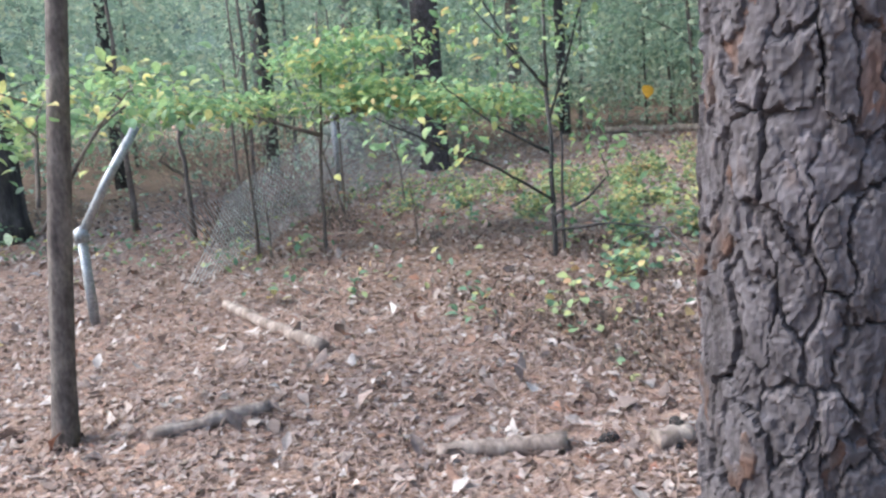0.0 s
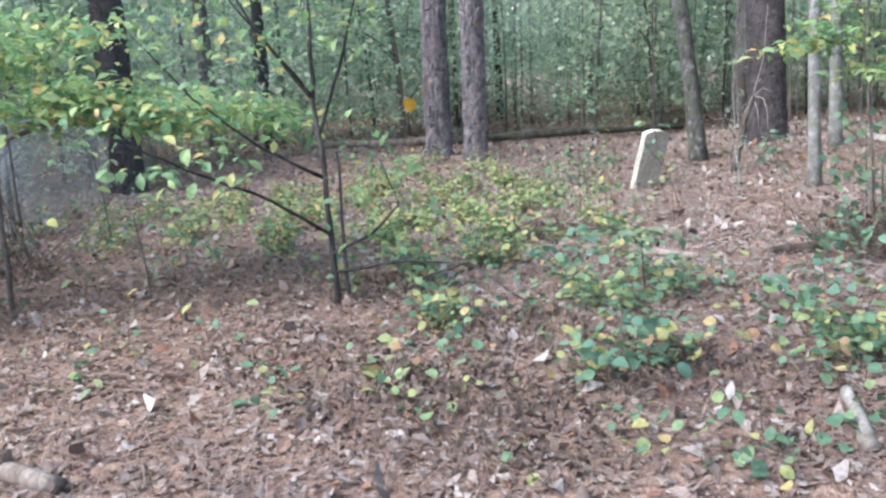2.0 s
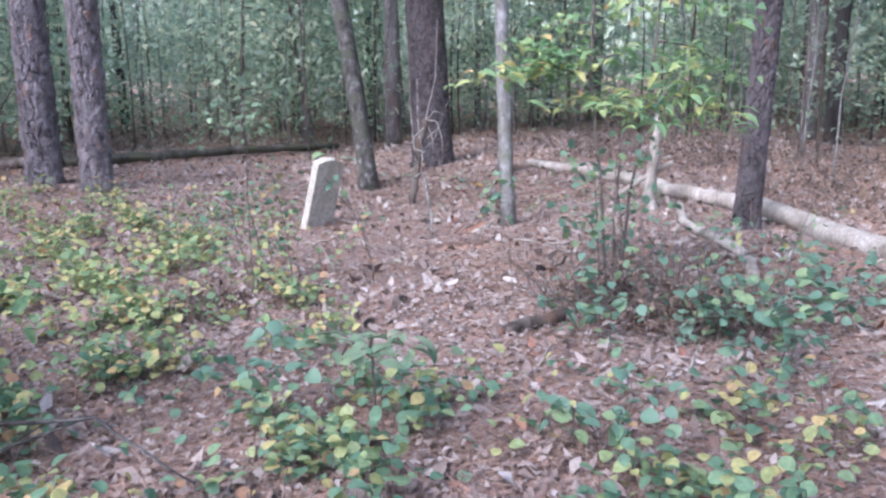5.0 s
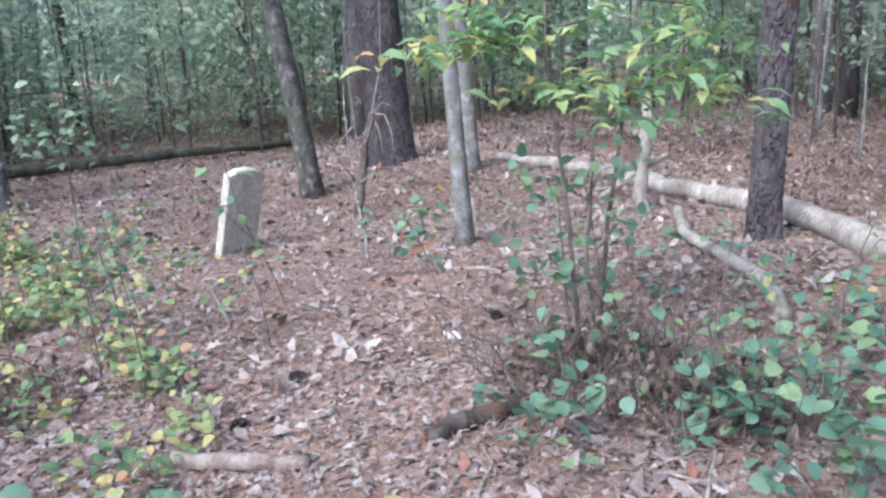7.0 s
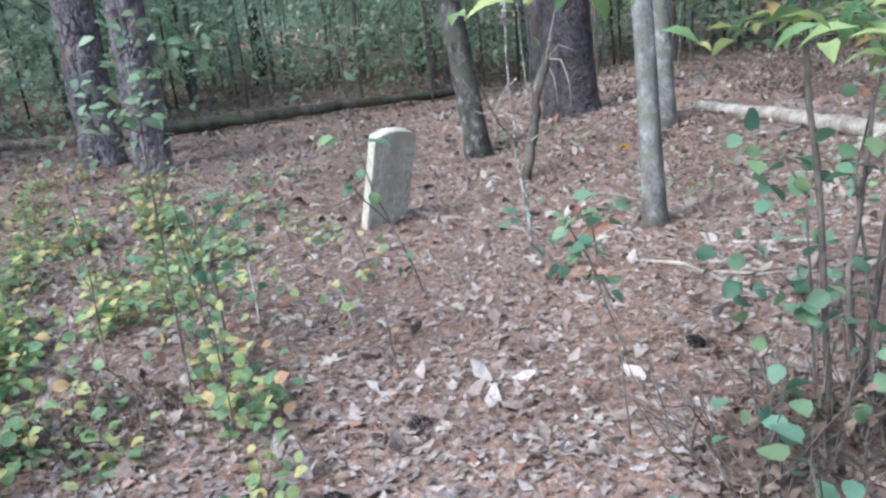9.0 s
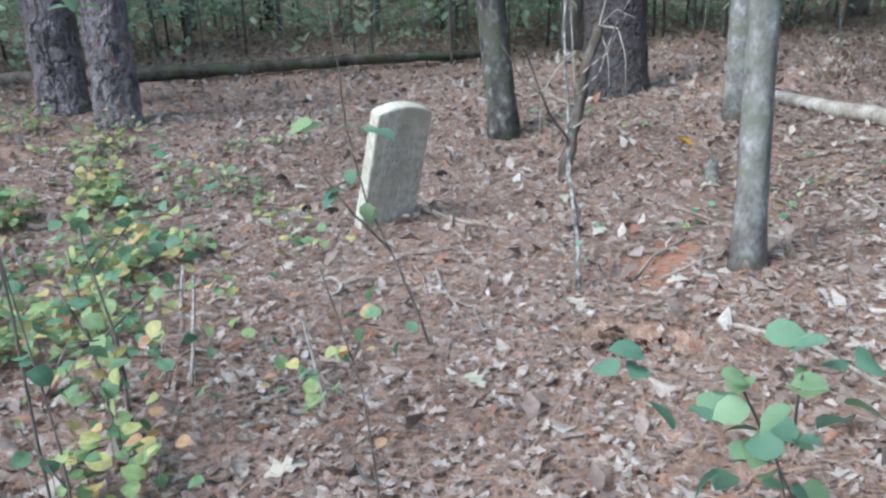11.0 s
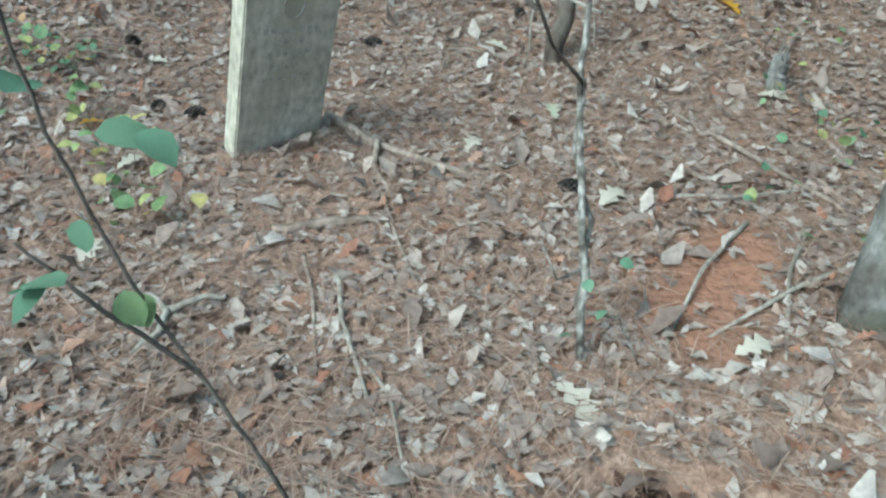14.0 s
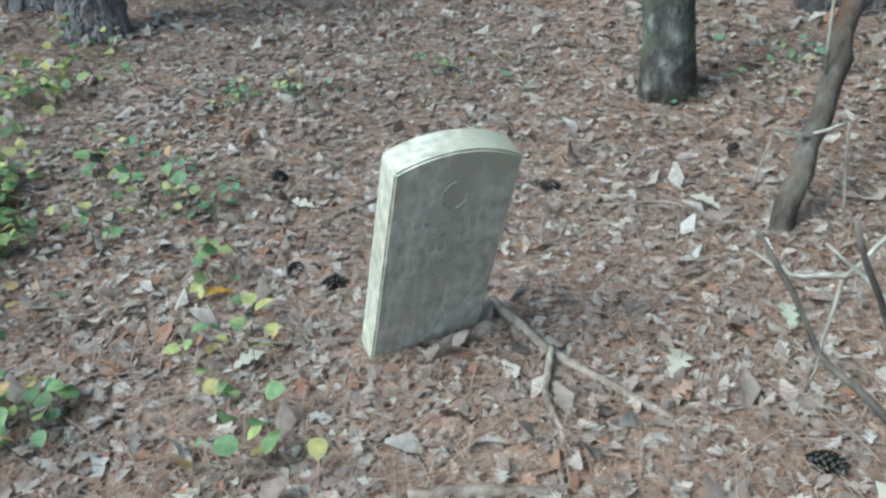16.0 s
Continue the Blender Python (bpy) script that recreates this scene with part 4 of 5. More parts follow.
def snag(x, y, path, r0, r1, material, label, twigs=()):
    t = thing("dead_snag", (x, y, gz(x, y)), label, "dead tree", "dead snags")
    q = stem_part("trunk", t, path, r0, r1, material, 10)
    g = Geo()
    for i in range(5):
        a = i * 1.3
        o = q[-1] + np.array([math.cos(a), math.sin(a), 0]) * r1 * 0.5
        g.tube([o - (0, 0, 0.06), o + (0, 0, 0.03 + 0.03 * (i % 3))], [r1 * 0.4, r1 * 0.05], 5)
    part("broken_top", g, material, t, "splintered broken top")
    for tw in twigs:
        stem_part("branch", t, tw, 0.007, 0.0025, DEADWOOD, 5)


snag(3.2, 0.42, [(0, 0, -0.1), (0.0, 0, 0.4), (0.02, 0, 0.86)], 0.06, 0.036, DEADWOOD, "pale broken stump standing among fallen logs")
snag(0.88, 1.0, [(-0.01, -0.06, -0.1), (0.02, 0.16, 0.25), (0.06, 0.36, 0.55), (0.1, 0.58, 0.86)], 0.038, 0.03, GREYWOOD, "weathered leaning dead stump with bare curling branches",
     ([(0.09, 0.55, 0.8), (0.14, 0.55, 1.0), (0.22, 0.5, 1.3), (0.24, 0.55, 1.9)], [(0.11, 0.56, 0.86), (0.22, 0.55, 0.84), (0.28, 0.5, 0.7), (0.3, 0.5, 0.45)], [(0.1, 0.56, 0.84), (0.17, 0.5, 0.72), (0.2, 0.46, 0.5)], [(0.02, 0.25, 0.45), (-0.02, 0.25, 0.9), (-0.06, 0.3, 1.7)], [(0.02, 0.14, 0.28), (-0.08, 0.06, 0.32), (-0.1, 0.0, 0.15)], [(0.1, 0.56, 0.84), (0.2, 0.62, 0.95), (0.32, 0.6, 0.9)], [(0.02, 0.16, 0.28), (0.12, 0.1, 0.36), (0.16, 0.0, 0.1)]))
snag(1.72, 0.95, [(0, 0, -0.05), (0, 0, 0.05), (0.005, 0, 0.11)], 0.04, 0.032, SMOOTHB, "small grey cut stump in the leaves")


def pine_cone(x, y, yaw):
    g = Geo()
    for i in range(9):
        for j in range(6):
            a, h = j * 1.047 + i * 0.5, i * 0.008
            r = 0.026 * math.sin((i + 1.2) / 10.5 * math.pi) ** 0.7
            c, s = math.cos(a), math.sin(a)
            g.add([(h - 0.004, r * 0.4 * c, r * 0.4 * s), (h + 0.008, r * c - 0.008 * s, r * s + 0.008 * c), (h + 0.008, r * c + 0.008 * s, r * s - 0.008 * c), (h + 0.014, r * 1.05 * c, r * 1.05 * s)], [(0, 1, 2), (1, 3, 2), (0, 3, 1), (0, 2, 3)])
    ob = part("pine_cone", g, DARK)
    ob.matrix_world = pose(x, y, gz(x, y) + 0.024, 20 * yaw, 0, 57 * yaw)
    return tagged(ob, "dark brown open pine cone on the leaves", "pine cone", "pine cones")


for i, (x, y) in enumerate(((1.06, 0.04), (0.65, 1.5), (0.13, 1.1), (-0.47, 0.32), (-0.33, 0.25), (-1.61, 0.53), (1.2, -2.5), (2.0, -1.9), (1.75, -6.9), (1.9, -6.6), (1.05, -2.9), (-0.9, 0.75))):
    pine_cone(x, y, i * 1.7)


PALE = leafy("pale_leaf", [(0.0, (0.42, 0.43, 0.34)), (0.5, (0.50, 0.47, 0.40)), (1.0, (0.55, 0.50, 0.44))], 0.6, 0.15)


def fallen_leaf(x, y, size, yaw, material, label):
    ob = part("fallen_leaf", leaf_mesh(OAK, material), None)
    ob.matrix_world = pose(x, y, gz(x, y) + 0.035, 8 * math.sin(yaw), 10 * math.cos(3 * yaw), yaw) @ Matrix.Scale(size, 4)
    return tagged(ob, label, "leaf", "fallen leaves")


for i, (x, y, size) in enumerate(((0.74, 0.21, 0.12), (0.69, 1.07, 0.11), (1.25, 0.05, 0.12), (1.19, -0.8, 0.14), (1.55, -0.63, 0.1), (0.98, 0.5, 0.1), (-0.62, 0.62, 0.1), (-0.1, -0.55, 0.11), (1.66, 0.85, 0.11), (-0.3, -0.2, 0.09), (1.05, -1.5, 0.11), (0.7, -2.0, 0.12))):
    fallen_leaf(x, y, size, 77 * i, PALE, "large pale fallen oak leaf on the litter")
fallen_leaf(1.6, 1.55, 0.16, 40, YELLOW, "large yellow fallen leaf on the litter")
fallen_leaf(-0.55, 0.1, 0.09, 140, YELLOW, "yellow fallen leaf on the litter")
fallen_leaf(-0.2, -0.95, 0.08, 240, YELLOW, "yellow fallen leaf on the litter")
log("stick", [(0.15, -1.72, 0.03), (-0.05, -1.4, 0.09), (-0.24, -1.11, 0.14)], 0.007, 0.005, DEADWOOD, "bleached dead stem leaning in the weeds", "stick", "sticks", 6, 0.08)
log("stick", [(0.62, -1.72, 0.0), (0.52, -1.6, 0.12), (0.44, -1.5, 0.2)], 0.006, 0.004, DEADWOOD, "bleached dead stem leaning in the weeds", "stick", "sticks", 6, 0.08)
log("stick", [(1.78, -0.95, 0.0), (2.0, -1.12, 0.02), (2.3, -1.5, 0.0)], 0.011, 0.008, DEADWOOD, "long bleached stick on the leaves", "stick", "sticks", 6, 0.08)
log("stick", [(0.55, -0.1, 0.01), (0.68, -0.35, 0.015), (0.86, -0.62, 0.0)], 0.008, 0.004, TANWOOD, "brown trailing end of a forked stick", "stick", "sticks", 6, 0.08)
# forked pale stick and a strip of tan wood in front of the stone
fork = thing("forked_stick", (0.25, -0.79, gz(0.25, -0.79) + 0.03), "short bleached forked stick on the leaves", "stick", "sticks")
for pts in ([(0, 0, 0), (0.02, -0.08, 0.0), (0.0, -0.15, -0.01)], [(0, 0, 0), (-0.06, 0.02, 0.01), (-0.1, 0.01, 0.0)], [(0, 0, 0), (0.06, 0.05, 0.015), (0.12, 0.07, 0.02)]):
    stem_part("prong", fork, pts, 0.01, 0.006, DEADWOOD, 6)
log("wood_strip", [(0.32, -0.36, 0.0), (0.45, -0.31, 0.01), (0.62, -0.24, 0.0)], 0.018, 0.012, TANWOOD, "splintered tan wood strip on the leaves", "wood", "fallen wood", 6, 0.25)
log("stick", [(0.57, -0.5, 0.0), (0.66, -0.7, 0.02), (0.83, -0.95, 0.0)], 0.008, 0.005, DEADWOOD, "long thin bleached stick on the leaves", "stick", "sticks", 6, 0.08)
log("stick", [(1.35, 0.7, 0.0), (1.6, 0.4, 0.02), (1.9, 0.08, 0.0)], 0.012, 0.008, TANWOOD, "long brown stick beside the clay", "stick", "sticks", 6, 0.08)
log("stick", [(-1.85, 0.6, 0.0), (-1.75, 0.35, 0.02), (-1.72, 0.2, 0.0)], 0.012, 0.008, TANWOOD, "short grey stick on the leaves", "stick", "sticks", 6, 0.08)
log("stick", [(-0.18, -1.3, 0.0), (-0.32, -1.1, 0.05), (-0.42, -0.93, 0.12)], 0.008, 0.005, DEADWOOD, "bleached twig leaning in the weeds", "stick", "sticks", 6, 0.08)


# ---- old chain-link fence ----
def fence():
    a, b = np.array([-1.78, -7.81]), np.array([-8.8, 1.0])
    t = thing("chain_link_fence", (a[0], a[1], gz(*a)), "old sagging galvanised chain-link fence", "fence")
    o = np.array([a[0], a[1], gz(*a)])
    n = 5
    tops = []
    for i in (0, 2, 4, 5):
        p = a + (b - a) * i / n
        z = gz(*p)
        h = 0.62 if i == 0 else 1.12
        base = np.array([p[0], p[1], z]) - o
        post = part("post", Geo().tube([base - (0, 0, 0.1), base + (0, 0, h)], 0.032, 10), METAL, t)
        part("post_cap", Geo().tube([base + (0, 0, h - 0.01), base + (0, 0, h + 0.02), base + (0, 0, h + 0.04)], [0.038, 0.036, 0.012], 10), METAL, post)
        tops.append(base + (0, 0, 1.08))
    # the first bay's rail has come loose and points up askew
    foot = np.array([0.0, 0.0, 0.6])
    rail = part("bent_rail", Geo().tube([foot, foot + (0.03, 0.2, 0.34), foot + (0.06, 0.42, 0.66)], 0.03, 10), METAL, t, "loose galvanised rail tilted upwards")
    part("rail_clamp", Geo().tube([foot - (0, 0, 0.04), foot + (0, 0, 0.04)], 0.045, 10), METAL, rail)
    for i in (1, 2):
        part("top_rail", Geo().tube([tops[i], tops[i + 1]], 0.02, 8), METAL, t)
    g = Geo()
    length = float(np.linalg.norm(b - a))
    along = np.append((b - a) / length, 0)
    side = np.array([along[1], -along[0], 0])
    step, h = 0.075, 1.02
    for s in np.arange(0.8, length, step):
        for d in (1, -1):
            e = s + d * h * 0.8
            if not 0.6 < e < length:
                continue
            pts = []
            for k in range(5):
                f = k / 4
                u = s + (e - s) * f
                p = a + along[:2] * u
                sag = 0.12 * math.sin(u * 1.9) * f + 0.1 * math.sin(u * 0.7 + 1)
                top = h * (0.62 + 0.38 * smooth01((u - 2.0) / 3.0))
                pts.append(np.array([p[0], p[1], gz(*p)]) + side * (sag + 0.04 + 0.004 * d) + np.array([0, 0, top * f]) - o)
            g.tube(pts, 0.0036, 3, cap=False)
    part("wire_mesh", g, METAL, t, "rusted grey diamond wire mesh")


fence()

# thin stems along the fence
for x, y, h, l, r in ((-4.3, -6.2, 1.6, (-0.05, 0.02), 0.045), (-3.9, -5.8, 1.7, (-0.08, 0), 0.03), (-2.85, -6.15, 2.4, (-0.03, 0), 0.022), (-2.5, -6.2, 0.5, (-0.2, 0.1), 0.018), (-4.3, -4.4, 2.2, (0.0, 0), 0.02), (-3.4, -4.9, 1.6, (-0.4, -0.1), 0.02), (-4.9, -5.2, 2.6, (0.03, 0), 0.04), (-5.6, -6.4, 2.8, (0.05, 0), 0.05), (-3.2, -4.3, 0.9, (-0.15, 0), 0.014), (-1.6, -5.3, 0.55, (-0.12, 0), 0.01), (-1.1, -5.5, 0.22, (0, 0), 0.018)):
    t = thing("dead_sapling", (x, y, gz(x, y)), "thin grey leafless sapling by the old fence", "sapling", "fence saplings")
    stem_part("stem", t, [(0, 0, -0.05), (l[0] * h * 0.5 + 0.02, l[1] * h * 0.5, h * 0.5), (l[0] * h, l[1] * h, h)], r * 0.75, r * 0.35, TWIG, 7)
    for k in range(2 if h > 0.8 else 0):
        s = h * (0.4 + 0.25 * k)
        stem_part("twig", t, [(l[0] * s, l[1] * s, s), (l[0] * s + rng.normal(0, 0.15), l[1] * s + rng.normal(0, 0.15), s + 0.2), (l[0] * s + rng.normal(0, 0.3), l[1] * s + rng.normal(0, 0.3), s + 0.3)], r * 0.4, 0.003, TWIG, 4)


# ---- low green plants ----
def carpet(name, blobs, per_m2, size, label, template=ROUND, material=GREEN, top=0.25, open_to=1.15):
    pts = []
    for cx, cy, rx, ry, dens in blobs:
        n = int(per_m2 * dens * rx * ry * 3.1)
        r, a = np.sqrt(rng.random(n)) , rng.uniform(0, 6.283, n)
        x, y = cx + r * rx * np.cos(a), cy + r * ry * np.sin(a)
        clump = np.sin(x * 5.1 + 1.3 * np.sin(y * 3)) * np.sin(y * 4.7 + x) + 0.7 * np.sin(11 * x + 2) * np.sin(9.3 * y)
        keep = (clump + rng.normal(0, 0.4, n) > 0.35 + r * 0.35) & (rng.random(n) > open_to * np.exp(-(((x - 1.05) / 1.5) ** 2 + ((y + 0.6) / 1.9) ** 2) ** 2))
        pts.append(np.stack([x[keep], y[keep]], -1))
    p = np.concatenate(pts)
    n = len(p)
    hgt = rng.beta(1.6, 3, n) * top + 0.02
    xyz = np.column_stack([p, ground_z(p[:, 0], p[:, 1]) + hgt])
    g = Geo()
    me = scatter_mesh(name, template, xyz, rng.uniform(0, 6.283, n), rng.normal(-0.1, 0.45, n), rng.normal(0, 0.4, n), rng.uniform(*size, n), material)
    t = thing(name, (0, 0, 0), label, "undergrowth", "low plants", "stuff")
    ob = part("foliage", me, None, t)
    ob["kind"] = "stuff"
    for i in rng.choice(n, n // 5, replace=False):
        x, y, z = xyz[i]
        fx, fy = x + rng.normal(0, 0.02), y + rng.normal(0, 0.02)
        g.tube([(fx, fy, gz(fx, fy) - 0.01), (x, y, z)], [0.002, 0.0012], 3, cap=False)
    st = part("stems", g, TWIG, t)
    st["kind"] = "stuff"


carpet("undergrowth", [(-1.6, -1.9, 2.3, 2.3, 1.0), (-1.3, -0.4, 0.9, 0.9, 0.45), (-2.8, 0.2, 1.4, 1.3, 0.7), (-0.3, -3.1, 1.3, 1.1, 1.0), (-0.9, -2.0, 1.0, 1.4, 0.85), (-3.2, -2.4, 1.3, 2.2, 0.8)], 900, (0.03, 0.066), "patches of green and yellow seedlings", ROUND, YGREEN)
carpet("undergrowth", [(1.3, -4.7, 1.2, 0.9, 1.0), (2.5, -4.3, 0.9, 0.8, 0.9), (0.4, -4.4, 1.1, 0.9, 0.9), (1.0, -5.7, 1.2, 0.7, 0.6), (2.6, -5.6, 0.7, 0.8, 0.7), (0.9, -4.1, 1.6, 0.5, 0.5), (2.1, -4.9, 1.0, 0.6, 0.6), (-0.6, -4.2, 0.8, 0.6, 0.6)], 680, (0.032, 0.068), "trailing vines with round green leaves")
carpet("undergrowth", [(3.4, -2.8, 1.1, 0.8, 1.2), (2.6, -3.2, 0.6, 0.5, 0.8), (3.0, -1.6, 0.7, 0.7, 0.4), (2.5, -0.3, 0.5, 0.8, 0.35), (4.4, -3.4, 1.0, 1.2, 1.0)], 380, (0.045, 0.085), "green vine leaves among dead stems", ROUND, TEAL, 0.35)
carpet("undergrowth", [(-1.1, 1.2, 0.5, 0.3, 1.0), (-1.1, 0.5, 0.5, 0.25, 1.0), (-0.75, 0.0, 0.35, 0.3, 0.9), (-0.55, 1.95, 0.4, 0.2, 1.0), (0.6, 2.5, 0.45, 0.2, 1.0), (-0.8, -0.42, 0.4, 0.3, 0.8), (0.55, 2.0, 0.3, 0.2, 0.8), (2.4, 1.0, 0.8, 0.6, 0.5), (1.9, 0.25, 0.4, 0.5, 0.3), (1.3, 1.9, 0.3, 0.3, 0.5)], 420, (0.022, 0.05), "scattered green seedlings near the stone", ROUND, GREEN, 0.12, 0.0)
carpet("undergrowth", [(-1.5, -6.2, 2.0, 0.7, 0.35), (-3.6, -6.5, 1.2, 1.2, 0.5), (-4.6, -4.0, 1.5, 1.8, 0.9), (-2.4, -4.2, 1.0, 1.0, 0.9), (-5.5, -8.0, 1.4, 1.2, 0.9), (-1.5, -8.9, 0.8, 0.5, 0.6)], 360, (0.045, 0.09), "thin green seedlings by the fence", OVAL, GREEN, 0.3)


# brown debris heaped round the young hickory
def debris(x, y, rx, ry, top, count, material=DEADWEED, label="heap of dead brown weeds and twigs", lift=0.0):
    r, a = np.sqrt(rng.random(count)), rng.uniform(0, 6.283, count)
    px, py = x + rx * r * np.cos(a), y + ry * r * np.sin(a)
    pz = ground_z(px, py) + lift + top * (1 - r ** 2) * rng.random(count)
    me = scatter_mesh("dead_brush", BITS, np.stack([px, py, pz], -1), rng.uniform(0, 6.283, count), rng.normal(0, 0.8, count), rng.normal(0, 0.8, count), rng.uniform(0.02, 0.055, count), material)
    t = thing("dead_brush", (0, 0, 0), label, "undergrowth", "dead brush", "stuff")
    part("foliage", me, None, t)["kind"] = "stuff"
    g = Geo()
    for i in range(count // 5):
        q = wander((px[i], py[i], gz(px[i], py[i]) - 0.01), rng.normal(0, 0.7, 3) + np.array([0, 0, 1.0]), top * (0.8 + rng.random()), 4, 0.25)
        g.tube(q, [0.003, 0.003, 0.002, 0.002, 0.001], 4, cap=False)
    part("twigs", g, TWIG, t)["kind"] = "stuff"


# brown debris in the hole, with the hole's shade painted into it
debris(PIT[0], PIT[1] + 0.03, 0.17, 0.09, 0.03, 420, PITSHADE, "brown soil and leaf bits in a dug hole, coloured dark as its shade", 0.012)
debris(2.45, -2.6, 0.45, 0.35, 0.3, 900)
debris(2.85, -2.95, 0.4, 0.3, 0.25, 600)
debris(0.85, -5.1, 0.5, 0.35, 0.12, 320)
debris(-0.25, -4.7, 0.35, 0.3, 0.12, 240)
debris(0.0, -2.6, 0.3, 0.3, 0.16, 300)
for x, y, h in ((-3.95, -5.9, 1.1), (-3.6, -6.1, 0.7), (-4.7, -4.9, 0.9), (-4.4, -5.4, 1.0), (-3.1, -5.2, 0.6)):
    debris(x, y, 0.28, 0.25, h, 260, DEADWEED, "brown thicket of dead vines on the old fence")
for x, y, rx, ry in ((4.9, 0.6, 0.7, 0.9), (5.4, 2.2, 0.9, 0.9), (4.2, 2.9, 0.7, 0.6), (5.6, -0.6, 0.8, 0.7), (3.1, 3.6, 0.6, 0.5)):
    debris(x, y, rx, ry, 0.4, 420, DEADWEED, "tangle of dead brown weeds and twigs behind the logs")
# flat dark patches added by the path, standing in for shade on the ground
debris(1.05, -6.0, 0.75, 0.45, 0.1, 900)
debris(0.1, -5.75, 0.7, 0.5, 0.07, 600)
debris(1.75, -5.3, 0.5, 0.35, 0.08, 420)


# ---- woods behind ----
def wood_tree(height, r, lean, label, crown_low, leaves, material):
    t = thing("woodland_tree", (0, 0, -200), label, "tree", "woodland trees")
    s = np.linspace(0, 1, 12)
    pts = np.stack([lean * height * s + 0.04 * np.sin(7 * s), 0.05 * np.sin(5 * s + 1), height * s - 0.3], -1)
    part("trunk", Geo().tube(pts, r * (1 - 0.7 * s), 9, 0.04), material, t)
    tips = []
    for i in range(10):
        b = pts[min(11, 2 + i)] if crown_low < 2.5 else pts[min(11, 5 + i // 2)]
        a = 2.4 * i
        q = wander(b, (math.cos(a), math.sin(a), 0.3), 1.1, 4, 0.15)
        part("limb", Geo().tube(q, np.linspace(r * 0.35, 0.008, 5), 5), material, t)
        tips += [q[2], q[4]]
    leaves_at("crown", tips, leaves, (0.5, 0.5, 0.35), (0.1, 0.19), OVAL, HAZYLEAF, t)
    return t


def woods():
    kinds = [wood_tree(9, 0.12, 0.02, "tall dark woodland tree", 4, 30, DARK), wood_tree(6.5, 0.05, 0.06, "thin pale woodland sapling", 1.5, 42, SMOOTHB), wood_tree(5.0, 0.04, -0.05, "thin leafy understorey tree", 1.2, 60, TWIG), wood_tree(10, 0.17, 0.0, "straight grey woodland trunk", 5, 30, PINE)]
    r2 = np.random.default_rng(21)
    spots = []
    while len(spots) < 190:
        a, d = r2.uniform(-2.3, 1.35), 7.5 + 24 * r2.random() ** 1.2
        x, y = 1.0 + d * math.sin(a), -3.0 + d * math.cos(a)
        if math.hypot(x - 1, y + 4) < 9.2 or (x > -2 and y < 7.5 and x < 5.5) or any(math.hypot(x - u, y - v) < 0.75 for u, v in spots):
            continue
        spots.append((x, y))
    for i, (x, y) in enumerate(spots):
        k = kinds[(0, 1, 2, 1, 2, 3, 2, 1)[i % 8]]
        copy_thing(k, pose(x, y, gz(x, y), 0, 0, r2.uniform(0, 360)))
    for k in kinds:
        for o in list(k.children_recursive) + [k]:
            bpy.data.objects.remove(o)


woods()


def brush(name, count, centre_box, z_range, size, label, near):
    """Clouds of understorey leaves, clustered."""
    r2 = np.random.default_rng(len(name) + count)
    x0, y0, x1, y1 = centre_box
    c = []
    while len(c) < count // 75:
        x, y = r2.uniform(x0, x1), r2.uniform(y0, y1)
        if math.hypot(x - 1.0, y + 4.0) > near and not (-2 < x < 5.5 and y < 7.0):
            c.append((x, y, gz(x, y) + r2.uniform(*z_range)))
    c = np.repeat(np.array(c), 75, axis=0)
    p = c + r2.normal(0, 1, c.shape) * (0.6, 0.6, 0.22)
    n = len(p)
    me = scatter_mesh(name, OVAL, p, r2.uniform(0, 6.283, n), r2.normal(-0.3, 0.5, n), r2.normal(0, 0.5, n), r2.uniform(*size, n), HAZYLEAF)
    tagged(new(name, me), label, "undergrowth", kind="stuff")


brush("understorey_foliage", 30000, (-16, 5, 16, 20), (1.5, 6.5), (0.1, 0.19), "pale green understorey leaves behind the clearing", 10.5)
brush("understorey_foliage", 26000, (-20, -11, -4.5, 8), (0.9, 5.5), (0.08, 0.17), "bright green understorey leaves beyond the fence", 7.5)
brush("understorey_foliage", 12000, (6, -8, 18, 14), (1.0, 6.0), (0.1, 0.19), "green understorey leaves beyond the fallen logs", 8.5)
brush("understorey_foliage", 15000, (-18, -11, -5.2, 7), (0.1, 1.6), (0.06, 0.13), "pale low brush beyond the fence", 7.5)
brush("understorey_foliage", 20000, (-16, 7.5, 16, 18), (0.1, 1.6), (0.07, 0.14), "low grey-green brush behind the clearing", 12.0)
brush("understorey_foliage", 12000, (-16, 9, 10, 14), (0.2, 2.0), (0.08, 0.15), "grey-green brush in the shaded wood", 12.5)
brush("understorey_foliage", 7000, (5.8, -2, 11, 10), (0.2, 2.4), (0.07, 0.13), "thin green brush beyond the fallen logs", 5.5)
brush("understorey_foliage", 30000, (-34, -14, 30, 36), (1.0, 9.0), (0.2, 0.4), "far woodland leaves", 20)


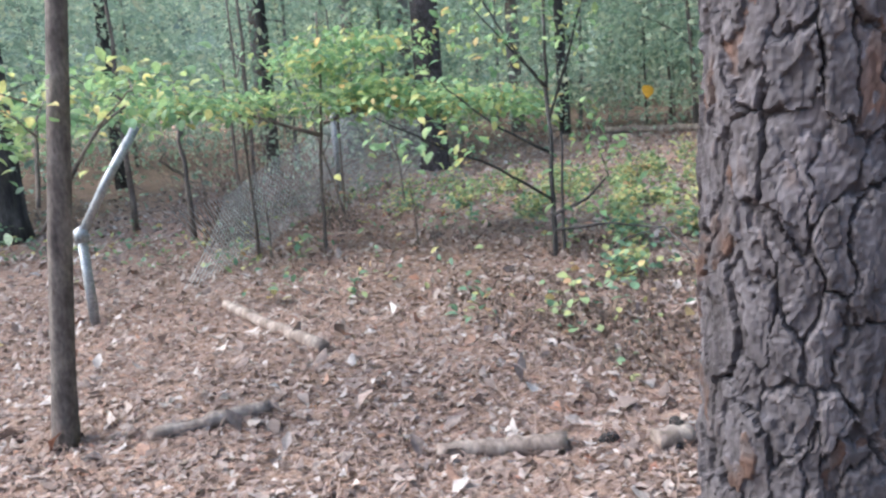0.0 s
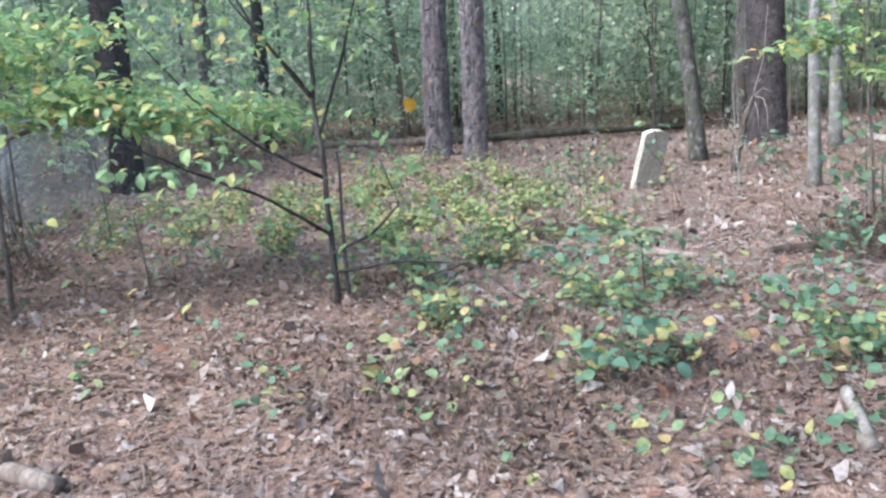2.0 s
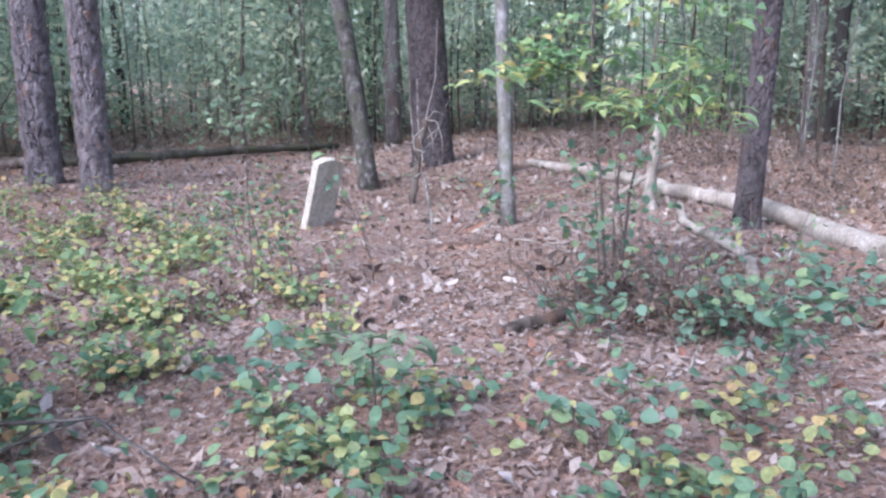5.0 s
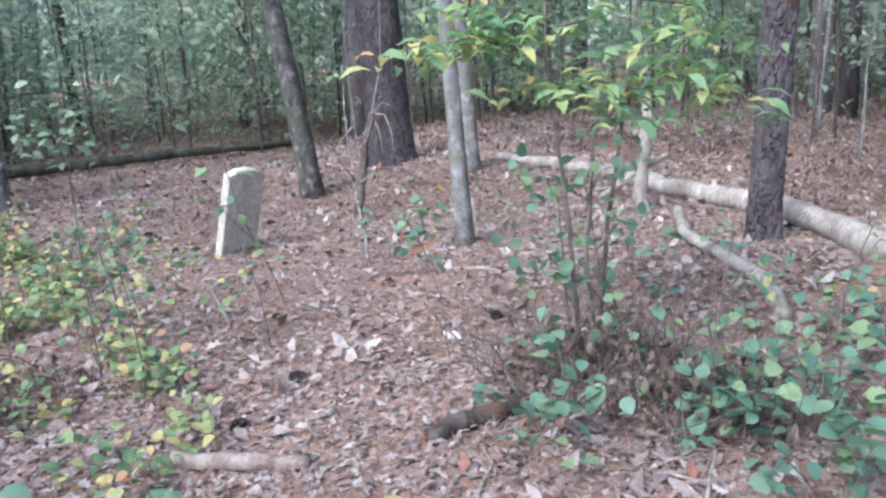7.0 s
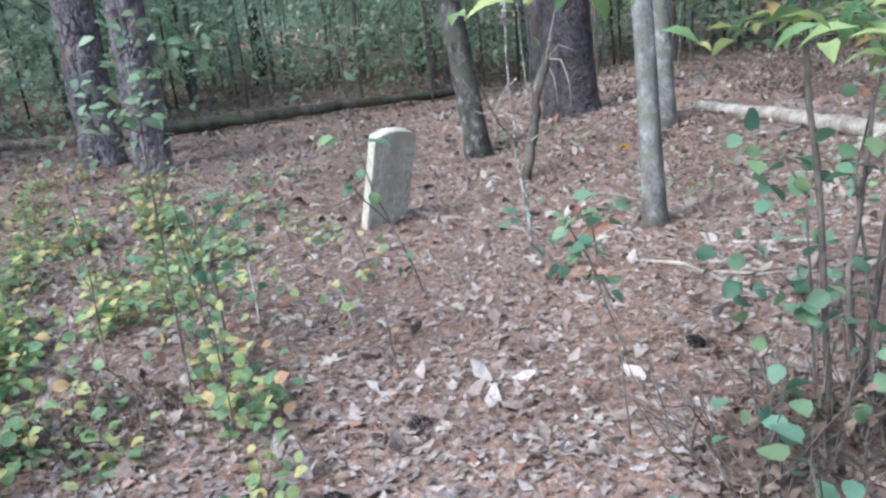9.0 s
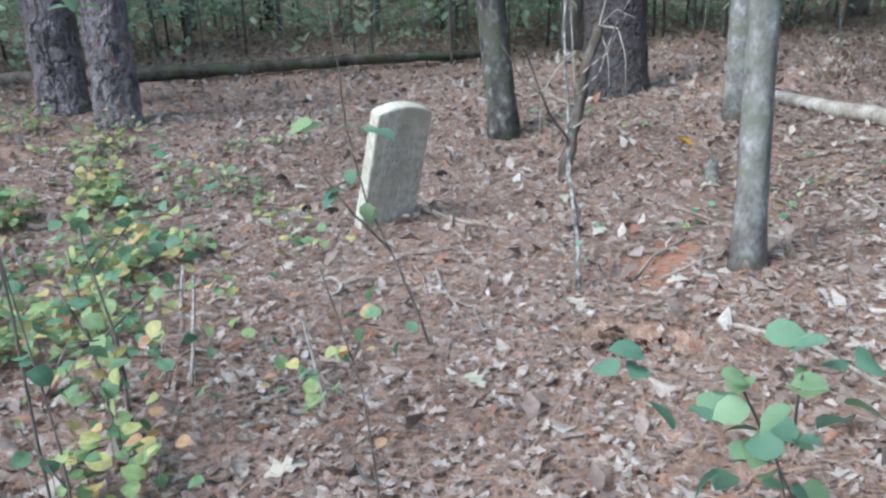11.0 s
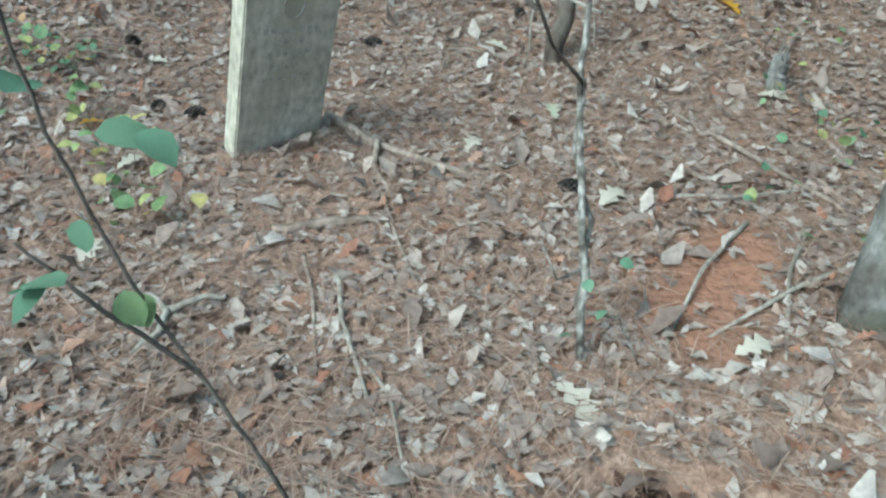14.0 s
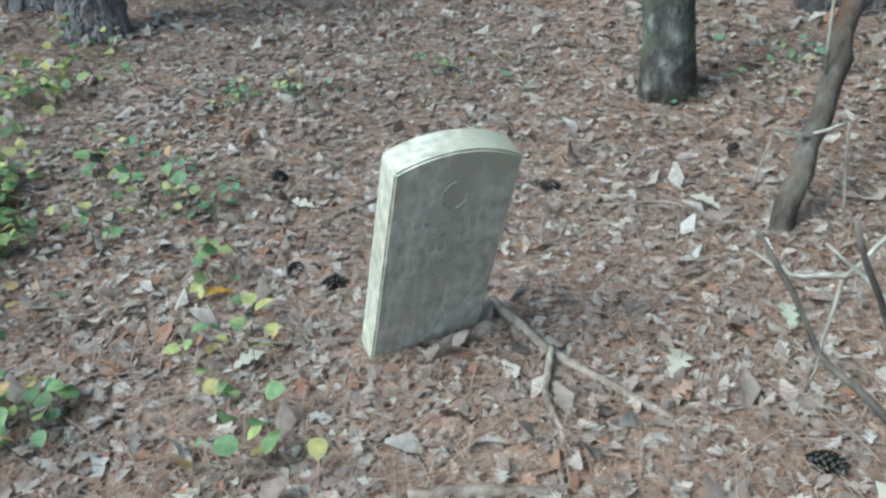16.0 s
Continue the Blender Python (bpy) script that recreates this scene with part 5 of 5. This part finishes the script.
# loose leaves added above the view to shade the wood behind the clearing
def shade_canopy():
    r2 = np.random.default_rng(31)
    n = 9600
    a, d = r2.uniform(-2.2, 1.4, n), r2.uniform(12.5, 34, n)
    x, y = 1.0 + d * np.sin(a), -3.0 + d * np.cos(a)
    # the first k hang over the fallen logs, to cut the sky light there
    k = 2600
    x[:k], y[:k] = r2.uniform(3.6, 12, k), r2.uniform(-4, 9, k)
    z = ground_z(x, y) + 8.5 + r2.normal(0, 0.9, n)
    me = scatter_mesh("woodland_canopy", OVAL, np.stack([x, y, z], -1), r2.uniform(0, 6.283, n), r2.normal(-0.2, 0.4, n), r2.normal(0, 0.4, n), r2.uniform(0.4, 0.8, n), HAZYLEAF)
    tagged(new("woodland_canopy", me), "unseen layer of large leaves added overhead to shade the wood", "tree canopy", kind="stuff")


shade_canopy()


def bare_stems():
    """Thin leafless young trees that stand in the shade behind the clearing."""
    r2 = np.random.default_rng(44)
    kinds = []
    for k in range(4):
        h, r = 2.6 + 0.5 * k, 0.014 + 0.004 * k
        t = thing("bare_sapling", (0, 0, -200), "thin grey leafless sapling in the shaded wood", "sapling", "bare saplings")
        q = stem_part("stem", t, [(0, 0, -0.1), (0.04 * k - 0.05, 0.03, h * 0.35), (0.1 - 0.07 * k, 0.05, h * 0.7), (0.2 - 0.15 * k, 0.05, h)], r, r * 0.5, (SMOOTHB, TWIG, GREYWOOD, SMOOTHB)[k], 6)
        for i in (5, 7, 9):
            e = q[i] + np.array([0.35 * math.cos(2.1 * i + k), 0.35 * math.sin(2.1 * i + k), 0.3])
            stem_part("branch", t, [q[i], (q[i] + e) / 2 + np.array([0, 0, 0.03]), e], r * 0.45, 0.003, TWIG, 4)
        kinds.append(t)
    done = 0
    while done < 96:
        x, y = r2.uniform(-9, 5), r2.uniform(4.6, 12)
        if done % 3 == 0:
            x, y = r2.uniform(4.6, 10), r2.uniform(-1, 8)
        elif y < 6.2 + 0.25 * x and x > -3:
            continue
        copy_thing(kinds[done % 4], pose(x, y, gz(x, y), 0, 0, r2.uniform(0, 360)))
        done += 1
    for k in kinds:
        for o in list(k.children_recursive) + [k]:
            bpy.data.objects.remove(o)


bare_stems()


# ---- distance ----
def backdrop():
    m, ns, ls, bs = nodes_of("hazed_distant_woods")
    n1, n2 = noise_tex(ns, ls, 0.5, 6, (1, 1, 0.6)), noise_tex(ns, ls, 0.35, 3, (6, 6, 0.05))
    # ramp lifted to pale green, painting in the haze of the distance
    r = ramp(ns, [(0.35, (0.16, 0.21, 0.17)), (0.5, (0.29, 0.37, 0.29)), (0.65, (0.44, 0.53, 0.40))])
    ls.new(n1.outputs["Fac"], r.inputs["Fac"])
    r2 = ramp(ns, [(0.4, (0.5, 0.48, 0.46)), (0.55, (1.1, 1.1, 1.1))])
    ls.new(n2.outputs["Fac"], r2.inputs["Fac"])
    ls.new(mixed(ns, ls, 1.0, r.outputs["Color"], r2.outputs["Color"], "MULTIPLY"), bs.inputs["Base Color"])
    bs.inputs["Roughness"].default_value = 1.0
    g = Geo()
    n = 72
    v = []
    for i in range(n):
        a = i * 2 * math.pi / n
        rr = 56 + 2 * math.sin(5 * a)
        for z in (0, 7, 14 + 2.5 * math.sin(7 * a) + 1.5 * math.sin(17 * a + 1)):
            v.append((rr * math.cos(a), rr * math.sin(a), z + (0.0 if z else -2)))
    f = [(3 * i + k, 3 * ((i + 1) % n) + k, 3 * ((i + 1) % n) + k + 1, 3 * i + k + 1) for i in range(n) for k in (0, 1)]
    g.add(v, f)
    tagged(part("backdrop", g, m), "distant green woods with haze painted into their colour", "backdrop", kind="structure")


backdrop()
